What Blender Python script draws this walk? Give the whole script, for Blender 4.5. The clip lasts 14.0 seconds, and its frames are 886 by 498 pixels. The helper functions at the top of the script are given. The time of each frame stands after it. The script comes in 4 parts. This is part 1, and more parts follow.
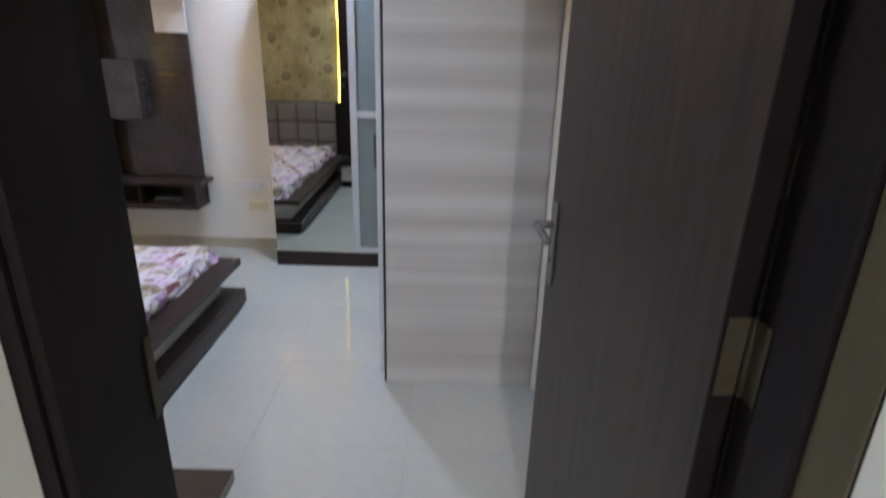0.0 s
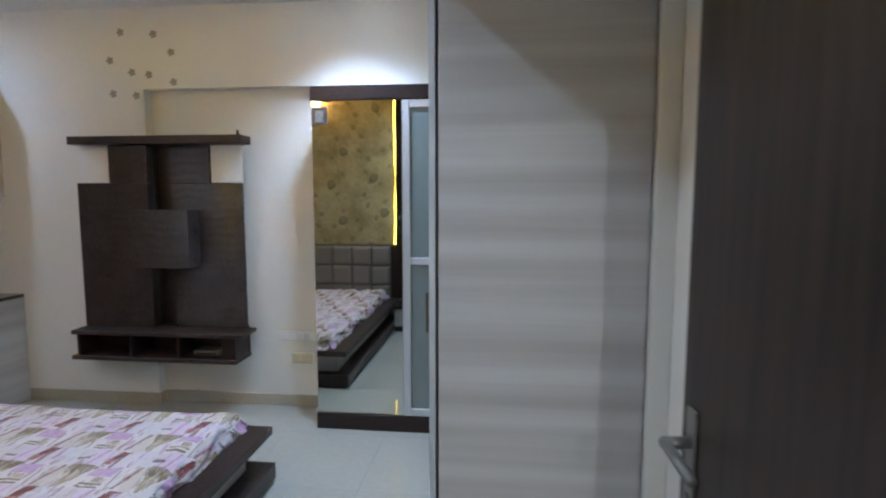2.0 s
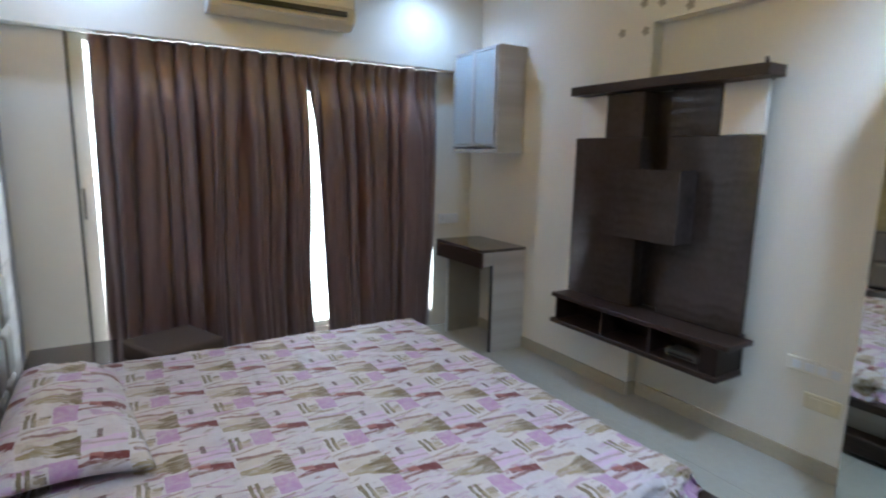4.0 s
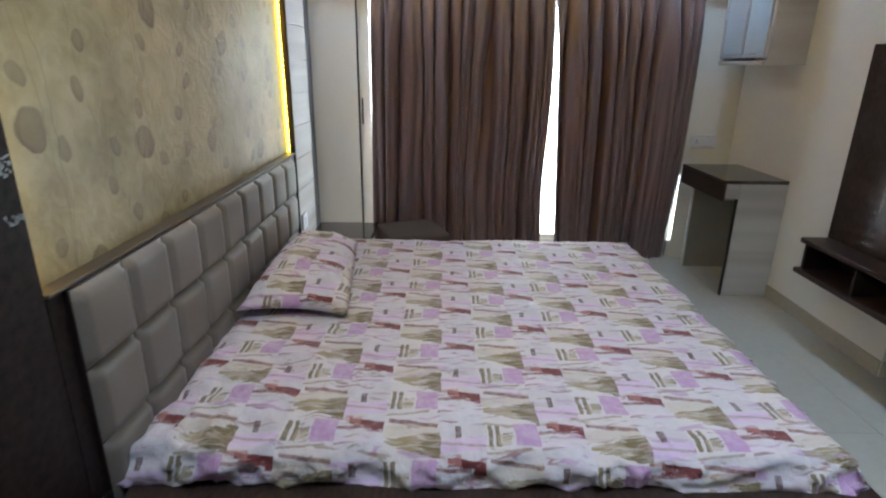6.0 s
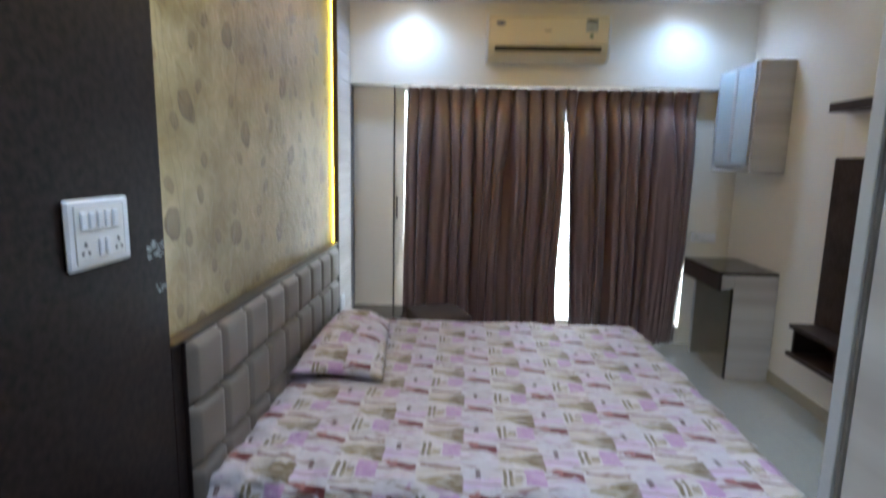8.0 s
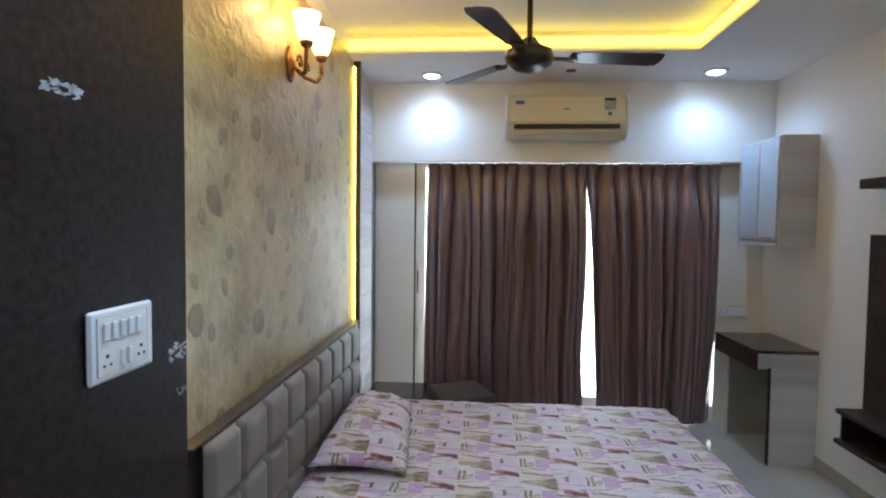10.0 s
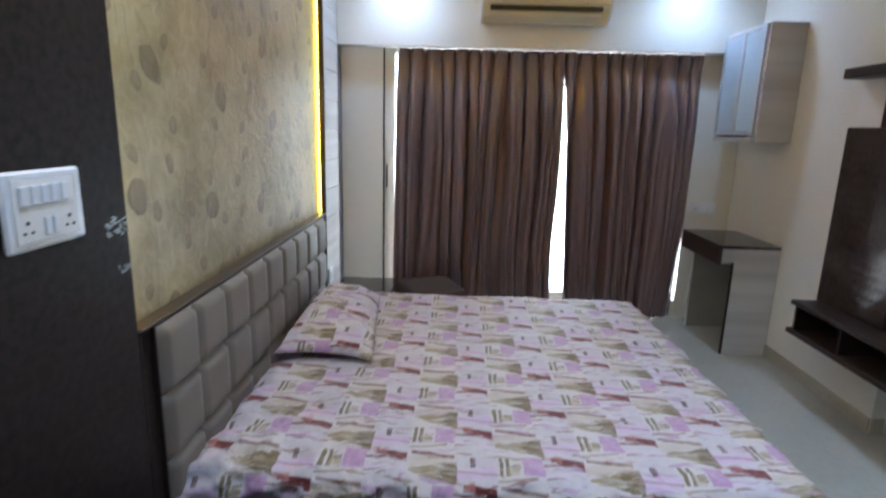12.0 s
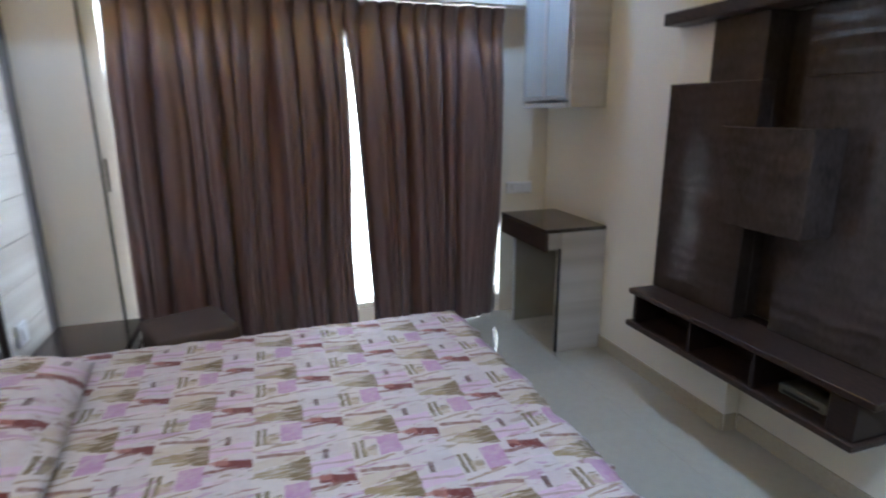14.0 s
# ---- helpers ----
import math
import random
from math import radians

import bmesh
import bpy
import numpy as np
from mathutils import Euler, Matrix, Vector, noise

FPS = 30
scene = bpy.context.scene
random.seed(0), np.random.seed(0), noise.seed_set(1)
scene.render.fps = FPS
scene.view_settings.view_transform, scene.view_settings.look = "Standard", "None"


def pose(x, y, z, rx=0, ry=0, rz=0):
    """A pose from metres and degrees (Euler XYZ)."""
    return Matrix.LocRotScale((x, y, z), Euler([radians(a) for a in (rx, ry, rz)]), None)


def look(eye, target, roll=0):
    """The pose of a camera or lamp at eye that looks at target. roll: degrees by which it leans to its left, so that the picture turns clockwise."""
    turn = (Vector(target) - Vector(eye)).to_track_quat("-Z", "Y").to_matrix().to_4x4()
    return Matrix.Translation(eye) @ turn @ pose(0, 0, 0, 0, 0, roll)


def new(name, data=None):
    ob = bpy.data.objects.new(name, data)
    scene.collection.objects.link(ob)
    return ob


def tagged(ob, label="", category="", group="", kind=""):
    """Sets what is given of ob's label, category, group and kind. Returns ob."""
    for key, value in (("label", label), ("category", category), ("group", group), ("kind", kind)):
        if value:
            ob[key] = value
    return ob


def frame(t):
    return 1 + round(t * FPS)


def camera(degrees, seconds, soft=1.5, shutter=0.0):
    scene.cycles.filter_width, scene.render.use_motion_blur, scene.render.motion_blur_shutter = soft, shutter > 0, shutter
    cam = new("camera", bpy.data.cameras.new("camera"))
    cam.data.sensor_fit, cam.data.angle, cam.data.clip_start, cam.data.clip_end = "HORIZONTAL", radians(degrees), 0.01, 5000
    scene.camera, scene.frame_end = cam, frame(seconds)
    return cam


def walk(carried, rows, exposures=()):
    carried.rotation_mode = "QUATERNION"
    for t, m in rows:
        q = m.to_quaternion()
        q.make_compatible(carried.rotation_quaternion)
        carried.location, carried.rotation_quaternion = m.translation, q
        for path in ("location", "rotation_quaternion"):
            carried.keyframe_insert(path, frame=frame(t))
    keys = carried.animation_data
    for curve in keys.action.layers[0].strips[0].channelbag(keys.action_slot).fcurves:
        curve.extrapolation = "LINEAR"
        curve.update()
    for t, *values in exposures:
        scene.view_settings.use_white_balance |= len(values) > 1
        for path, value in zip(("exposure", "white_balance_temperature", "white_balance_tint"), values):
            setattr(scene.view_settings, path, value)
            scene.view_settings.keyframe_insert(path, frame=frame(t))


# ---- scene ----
cam = camera(78.1, 14.0, soft=2.0, shutter=0.4)
PATH = [
    (0, (0.521, 0.474, 1.421), (0.521, 2.357, 0.747), 1.5),
    (0.5, (0.53, 0.496, 1.456), (0.501, 2.472, 1.149), 0.2),
    (1, (0.546, 0.513, 1.488), (0.438, 2.508, 1.387), -0.4),
    (1.5, (0.53, 0.638, 1.48), (0.394, 2.625, 1.305), -0.2),
    (2, (0.48, 0.894, 1.436), (0.268, 2.873, 1.235), 0.0),
    (2.5, (0.495, 1.157, 1.435), (-0.165, 3.029, 1.188), -0.9),
    (3, (0.404, 1.226, 1.417), (-0.781, 2.816, 1.158), -0.4),
    (3.5, (0.273, 1.472, 1.391), (-1.194, 2.79, 1.058), 1.0),
    (4, (0.208, 1.749, 1.384), (-1.474, 2.778, 1.048), 1.1),
    (4.2, (0.203, 1.866, 1.369), (-1.579, 2.71, 1.033), 1.3),
    (6.3, (0.541, 2.199, 1.379), (-1.338, 2.15, 0.696), 0.4),
    (6.5, (0.605, 2.189, 1.374), (-1.251, 2.15, 0.631), 0.7),
    (7, (0.755, 2.196, 1.354), (-1.089, 2.163, 0.578), 0.5),
    (7.5, (0.83, 2.19, 1.387), (-1.075, 2.161, 0.777), 1.1),
    (8, (0.87, 2.187, 1.441), (-1.103, 2.106, 1.126), 1.2),
    (8.2, (0.887, 2.177, 1.458), (-1.106, 2.089, 1.313), 0.9),
    (10.3, (0.806, 2.145, 1.543), (-1.186, 1.997, 1.450), 0.6),
    (10.5, (0.821, 2.168, 1.546), (-1.154, 2.004, 1.274), 0.6),
    (11, (0.803, 2.164, 1.533), (-1.116, 2.032, 0.988), 1.1),
    (11.5, (0.774, 2.153, 1.511), (-1.108, 2.062, 0.841), 1.8),
    (12, (0.722, 2.171, 1.444), (-1.23, 2.128, 1.013), 1.6),
    (12.5, (0.557, 2.21, 1.435), (-1.423, 2.257, 1.157), 2.4),
    (13, (0.349, 2.245, 1.438), (-1.617, 2.298, 1.078), 2.6),
    (13.5, (0.064, 2.249, 1.434), (-1.863, 2.605, 1.033), 2.5),
    (14, (-0.154, 2.434, 1.4), (-1.998, 3.034, 0.908), -0.4),
]
walk(cam, [(t, look(eye, target, roll)) for t, eye, target, roll in PATH], exposures=[
    (0.0, 0.60, 5900, 17), (0.6, 0.63, 5500, 16), (1.5, 0.54, 5500, 15), (2.2, 0.41, 5700, 9), (3.2, 0.34, 5950, 8), (4.0, 0.34, 5600, 7), (6.5, 0.41, 6000, 7), (7.4, 0.46, 6100, 8), (8.2, 0.31, 5600, 8),
    (10.3, 0.28, 5550, 10), (10.5, 0.32, 5450, 10), (11.0, 0.38, 5750, 8), (11.5, 0.43, 5800, 6), (12.5, 0.30, 5450, 15), (13.5, 0.38, 5200, 18), (14.0, 0.33, 5650, 10)])

# ---- world and large lights ----
CEIL = 2.62
world = bpy.data.worlds.new("sky")
scene.world = world
world.use_nodes = True
wn = world.node_tree
sky = wn.nodes.new("ShaderNodeTexSky")
sky.sky_type, sky.sun_disc = "NISHITA", False
sky.sun_elevation, sky.sun_rotation = radians(50), radians(60)
wn.links.new(sky.outputs[0], wn.nodes["Background"].inputs[0])
wn.nodes["Background"].inputs[1].default_value = 0.12


def lamp(name, kind, m, energy, colour, **settings):
    data = bpy.data.lights.new(name, kind)
    data.energy, data.color = energy, colour
    for key, value in settings.items():
        if key == "size":
            data.size = value
        elif key == "size_y":
            data.shape, data.size_y = "RECTANGLE", value
        elif key == "radius":
            data.shadow_soft_size = value
        elif key == "cone":
            data.spot_size, data.spot_blend = radians(value), 1.0
    ob = new(name, data)
    ob.matrix_world = m
    return ob


DOWNLIGHTS = [(-3.20, 1.755), (-3.16, 3.74), (-0.40, 3.80), (-0.30, 1.80)]
COOL = (0.66, 0.81, 1.0)
for (dx, dy), watts in zip(DOWNLIGHTS, (20, 22, 84, 52)):
    lamp("downlight_lamp", "SPOT", look((dx, dy, CEIL - 0.045), (dx, dy, 0)), watts, COOL if watts > 30 else (0.50, 0.70, 1.0), radius=0.05, cone={84: 126, 52: 142}.get(watts, 160))
lamp("hall_lamp", "SPOT", look((0.87, -1.60, CEIL - 0.035), (0.80, -1.2, 0)), 172, (0.97, 0.96, 0.92), radius=0.045, cone=165)
# daylight entering by the balcony window
lamp("window_daylight", "AREA", look((-3.72, 2.80, 1.1), (0, 2.80, 1.1)), 280, (0.92, 0.97, 1.0), size=2.3, size_y=1.8)


# ---- materials ----
def material(name, colour, rough=0.5, metal=0.0, vary=0.12, fine=60.0, coarse=3.0, stretch=(1, 1, 1), bump=0.0, spec=0.5, grain=0.5):
    m = bpy.data.materials.new(name)
    m.use_nodes = True
    nt = m.node_tree
    N, L = nt.nodes, nt.links
    b = N["Principled BSDF"]
    tc = N.new("ShaderNodeTexCoord")
    mp = N.new("ShaderNodeMapping")
    mp.inputs["Scale"].default_value = stretch
    L.new(tc.outputs["Object"], mp.inputs[0])
    n1, n2 = N.new("ShaderNodeTexNoise"), N.new("ShaderNodeTexNoise")
    n1.inputs["Scale"].default_value, n1.inputs["Detail"].default_value = fine, 4
    n2.inputs["Scale"].default_value, n2.inputs["Detail"].default_value = coarse, 3
    L.new(mp.outputs[0], n1.inputs[0])
    L.new(tc.outputs["Object"], n2.inputs[0])
    mix = N.new("ShaderNodeMix")
    mix.data_type = "FLOAT"
    mix.inputs[0].default_value = 1 - grain
    L.new(n1.outputs[0], mix.inputs[2])
    L.new(n2.outputs[0], mix.inputs[3])
    ramp = N.new("ShaderNodeValToRGB")
    lo, hi = [c * (1 - vary) for c in colour], [min(1, c * (1 + vary)) for c in colour]
    ramp.color_ramp.elements[0].position, ramp.color_ramp.elements[1].position = 0.3, 0.7
    ramp.color_ramp.elements[0].color = (*lo, 1)
    ramp.color_ramp.elements[1].color = (*hi, 1)
    L.new(mix.outputs[0], ramp.inputs[0])
    L.new(ramp.outputs[0], b.inputs["Base Color"])
    mr = N.new("ShaderNodeMapRange")
    mr.inputs[3].default_value, mr.inputs[4].default_value = max(0.02, rough - 0.03), min(1, rough + 0.04)
    L.new(n2.outputs[0], mr.inputs[0])
    L.new(mr.outputs[0], b.inputs["Roughness"])
    b.inputs["Metallic"].default_value = metal
    b.inputs["Specular IOR Level"].default_value = spec
    if bump:
        bp = N.new("ShaderNodeBump")
        bp.inputs["Strength"].default_value, bp.inputs["Distance"].default_value = bump, 0.004
        L.new(n1.outputs[0], bp.inputs["Height"])
        L.new(bp.outputs[0], b.inputs["Normal"])
    return m


def glow(name, colour, strength):
    m = bpy.data.materials.new(name)
    m.use_nodes = True
    b = m.node_tree.nodes["Principled BSDF"]
    b.inputs["Base Color"].default_value = (*[min(1, c) * 0.8 for c in colour], 1)
    b.inputs["Emission Color"].default_value = (*colour, 1)
    b.inputs["Emission Strength"].default_value = strength
    return m


M_WALL = material("cream_wall_paint", (0.80, 0.775, 0.71), 0.30, vary=0.04, fine=30, coarse=1.2)
for _e, _p in zip(M_WALL.node_tree.nodes["Color Ramp"].color_ramp.elements, (0.0, 1.0)):
    _e.position = _p
M_CEIL = material("white_ceiling_paint", (0.82, 0.81, 0.79), 0.6, vary=0.02, fine=60, coarse=1.0)
M_HALL = material("pale_hall_paint", (0.70, 0.72, 0.62), 0.5, vary=0.04)
M_FLOOR = material("glossy_vitrified_tile", (0.435, 0.425, 0.38), 0.02, vary=0.06, fine=26, coarse=1.6)
M_GROUT = material("pale_grey_tile_joint", (0.36, 0.35, 0.31), 0.6, vary=0.10)
M_SKIRT = material("beige_skirting_tile", (0.46, 0.42, 0.33), 0.2, vary=0.10)
M_DARK = material("dark_walnut_laminate", (0.025, 0.0155, 0.014), 0.38, spec=0.32, vary=0.3, fine=22, coarse=2.5, stretch=(1.2, 1.2, 9), grain=0.85)
M_DARKH = material("dark_walnut_laminate_across", (0.037, 0.0225, 0.018), 0.34, spec=0.36, vary=0.65, fine=34, coarse=3.5, stretch=(1.5, 2.5, 6), bump=0.12, grain=0.8)
M_DOOR = material("dark_brown_door_laminate", (0.030, 0.0195, 0.0152), 0.38, spec=0.32, vary=0.55, fine=11, coarse=2.0, stretch=(4, 4, 0.25), grain=0.8)
M_JAMB = material("black_brown_door_frame", (0.012, 0.008, 0.0085), 0.5, spec=0.16, vary=0.45, fine=18, stretch=(3, 3, 0.3))
M_PANEL = material("dark_textured_wall_panel", (0.016, 0.0098, 0.0084), 0.45, spec=0.16, vary=0.8, fine=42, coarse=5, grain=0.85)
M_DARKG = material("polished_walnut_top", (0.034, 0.023, 0.020), 0.14, spec=1.0, vary=0.45, fine=45, coarse=5)
M_UPHOL = material("taupe_leatherette", (0.185, 0.158, 0.134), 0.40, vary=0.16, fine=240, coarse=3, bump=0.10)
M_OTTO = material("dark_brown_upholstery", (0.085, 0.058, 0.045), 0.8, vary=0.2, fine=200, bump=0.15)
M_WHITE = material("white_laminate", (0.80, 0.79, 0.78), 0.35, vary=0.02)
M_PLAST = material("white_switch_plastic", (0.78, 0.80, 0.84), 0.28, vary=0.02)
M_IVORY = material("ivory_plastic", (0.74, 0.68, 0.52), 0.35, vary=0.03)
M_SOCKD = material("dark_socket_hole", (0.03, 0.03, 0.03), 0.5, vary=0.05)
M_ALU = material("brushed_aluminium", (0.58, 0.60, 0.63), 0.34, 0.35, vary=0.06, fine=40, stretch=(1, 1, 12))
M_CHROME = material("chrome", (0.72, 0.70, 0.66), 0.15, 1.0, vary=0.03)
M_NICKEL = material("satin_nickel", (0.20, 0.19, 0.175), 0.36, 0.55, vary=0.1)
M_BRONZE = material("bronze_hinge", (0.075, 0.06, 0.038), 0.5, 0.3, vary=0.35)
M_CASING = material("olive_brown_casing", (0.085, 0.070, 0.040), 0.5, spec=0.3, vary=0.2, fine=30, stretch=(1, 1, 0.2))
M_BRASS = material("antique_brass", (0.30, 0.15, 0.06), 0.35, 0.8, vary=0.25, fine=50)
M_GOLD = material("polished_brass", (0.50, 0.30, 0.09), 0.3, 0.7, vary=0.15)
M_FAN = material("dark_brown_fan_enamel", (0.030, 0.020, 0.016), 0.25, 0.2, vary=0.1)
M_GLASSD = material("grey_green_frosted_glass", (0.20, 0.24, 0.24), 0.2, vary=0.08, fine=6, coarse=1.5)
M_GLASSF = material("frosted_grey_blue_glass", (0.47, 0.55, 0.60), 0.5, spec=0.2, vary=0.06, fine=6, coarse=1.5)
M_GREYF = material("grey_gloss_front", (0.30, 0.29, 0.26), 0.16, vary=0.08, fine=8)
M_FRAMEW = material("cream_window_aluminium", (0.66, 0.66, 0.58), 0.4, 0.0, vary=0.04)
M_BLUE = material("turquoise_plastic", (0.07, 0.25, 0.28), 0.4, vary=0.1)
# black plastic; also colours the painted shadow gap of the tall wardrobe
M_BLACK = material("black_plastic_and_gap_shade", (0.012, 0.012, 0.013), 0.4, vary=0.1)
M_STICK = material("grey_floral_sticker", (0.36, 0.33, 0.27), 0.6, vary=0.2)
M_LED = glow("yellow_led_strip", (1.0, 0.76, 0.10), 15.0)
M_LEDB = glow("amber_led_sleeve", (1.0, 0.66, 0.05), 7.0)
M_COVE = glow("yellow_cove_led", (1.0, 0.70, 0.05), 4.0)
M_BULB = glow("cool_white_led_disc", (0.86, 0.93, 1.0), 20.0)
M_SHADE = glow("warm_glass_shade", (1.0, 0.62, 0.22), 9.0)
M_SKYB = glow("bright_daylight_backdrop", (0.93, 1.0, 0.95), 7.0)

_nt = M_SKYB.node_tree
_tc, _sep, _n = _nt.nodes.new("ShaderNodeTexCoord"), _nt.nodes.new("ShaderNodeSeparateXYZ"), _nt.nodes.new("ShaderNodeTexNoise")
_n.inputs["Scale"].default_value, _n.inputs["Detail"].default_value = 3.5, 5
_nt.links.new(_tc.outputs["Object"], _sep.inputs[0])
_nt.links.new(_tc.outputs["Object"], _n.inputs[0])
_sum, _map, _mix = _nt.nodes.new("ShaderNodeMath"), _nt.nodes.new("ShaderNodeMapRange"), _nt.nodes.new("ShaderNodeMix")
_sum.operation = "ADD"
_nt.links.new(_sep.outputs[1], _sum.inputs[0])
_nt.links.new(_n.outputs[0], _sum.inputs[1])
_map.inputs[1].default_value, _map.inputs[2].default_value = 2.0, 2.5
_nt.links.new(_sum.outputs[0], _map.inputs[0])
_mix.data_type = "RGBA"
_mix.inputs[6].default_value, _mix.inputs[7].default_value = (0.055, 0.085, 0.05, 1), (0.93, 1.0, 0.95, 1)
_nt.links.new(_map.outputs[0], _mix.inputs[0])
_nt.links.new(_mix.outputs[2], _nt.nodes["Principled BSDF"].inputs["Emission Color"])

M_MIRROR = bpy.data.materials.new("mirror_glass")
M_MIRROR.use_nodes = True
_b = M_MIRROR.node_tree.nodes["Principled BSDF"]
_b.inputs["Base Color"].default_value = (0.72, 0.73, 0.68, 1)
_b.inputs["Metallic"].default_value, _b.inputs["Roughness"].default_value = 1.0, 0.015

M_GLASS = bpy.data.materials.new("window_glass")
M_GLASS.use_nodes = True
_b = M_GLASS.node_tree.nodes["Principled BSDF"]
_b.inputs["Transmission Weight"].default_value, _b.inputs["Roughness"].default_value = 1.0, 0.02
_b.inputs["Base Color"].default_value = (0.95, 1, 0.97, 1)


def nodes_of(m):
    m.use_nodes = True
    nt = m.node_tree
    return nt, nt.nodes, nt.links, nt.nodes["Principled BSDF"]


class Maths:
    """Short arithmetic on node sockets."""

    def __init__(self, nt):
        self.nt = nt

    def op(self, kind, a, b=0.0, c=0.0):
        n = self.nt.nodes.new("ShaderNodeMath")
        n.operation = kind
        for i, v in enumerate((a, b, c)):
            if isinstance(v, (int, float)):
                n.inputs[i].default_value = v
            else:
                self.nt.links.new(v, n.inputs[i])
        return n.outputs[0]

    def inside(self, u, a, b):
        return self.op("MULTIPLY", self.op("GREATER_THAN", u, a), self.op("LESS_THAN", u, b))

    def rect(self, u, v, a, b, c, d):
        return self.op("MULTIPLY", self.inside(u, a, b), self.inside(v, c, d))

    def blend(self, base, colour, mask):
        n = self.nt.nodes.new("ShaderNodeMix")
        n.data_type = "RGBA"
        for i, v in ((0, mask), (6, base), (7, colour)):
            if isinstance(v, tuple):
                n.inputs[i].default_value = (*v, 1)
            elif isinstance(v, (int, float)):
                n.inputs[i].default_value = v
            else:
                self.nt.links.new(v, n.inputs[i])
        return n.outputs[2]


def laminate():
    """Pale grey laminate with soft horizontal streaks."""
    m = bpy.data.materials.new("pale_streaked_laminate")
    nt, N, L, b = nodes_of(m)
    tc = N.new("ShaderNodeTexCoord")

    def streak(scale, z, detail):
        mp, n = N.new("ShaderNodeMapping"), N.new("ShaderNodeTexNoise")
        mp.inputs["Scale"].default_value = (scale, scale, z)
        n.inputs["Scale"].default_value, n.inputs["Detail"].default_value = 1.0, detail
        L.new(tc.outputs["Object"], mp.inputs[0])
        L.new(mp.outputs[0], n.inputs[0])
        return n.outputs[0]
    q = Maths(nt)
    v = q.op("ADD", q.op("MULTIPLY", streak(0.30, 11, 1), 0.82), q.op("MULTIPLY", streak(1.6, 60, 2), 0.18))
    ramp = N.new("ShaderNodeValToRGB")
    for e, (p, c) in zip(ramp.color_ramp.elements, ((0.34, (0.42, 0.39, 0.37)), (0.64, (0.56, 0.54, 0.525)))):
        e.position, e.color = p, (*c, 1)
    L.new(v, ramp.inputs[0])
    L.new(ramp.outputs[0], b.inputs["Base Color"])
    b.inputs["Roughness"].default_value = 0.33
    return m


def tv_laminate():
    """Dark walnut laminate pressed with shallow ripples and a fine crackle."""
    m = material("rippled_glossy_walnut_laminate", (0.050, 0.038, 0.035), 0.09, spec=0.45, vary=0.4, fine=70, coarse=7, stretch=(1, 1, 0.5))
    nt, N, L, b = nodes_of(m)
    q = Maths(nt)
    tc, sep, n, fine = N.new("ShaderNodeTexCoord"), N.new("ShaderNodeSeparateXYZ"), N.new("ShaderNodeTexNoise"), N.new("ShaderNodeTexNoise")
    n.inputs["Scale"].default_value, n.inputs["Detail"].default_value = 7, 2
    fine.inputs["Scale"].default_value, fine.inputs["Detail"].default_value = 60, 3
    for node in (n, fine):
        L.new(tc.outputs["Object"], node.inputs[0])
    L.new(tc.outputs["Object"], sep.inputs[0])
    wave = q.op("SINE", q.op("ADD", q.op("MULTIPLY", sep.outputs[2], 115.0), q.op("MULTIPLY", n.outputs[0], 9.0)))
    height = q.op("ADD", q.op("MULTIPLY", wave, 0.5), q.op("MULTIPLY", fine.outputs[0], 0.22))
    bp = N.new("ShaderNodeBump")
    bp.inputs["Strength"].default_value, bp.inputs["Distance"].default_value = 1.0, 0.0010
    L.new(height, bp.inputs["Height"])
    L.new(bp.outputs[0], b.inputs["Normal"])
    return m


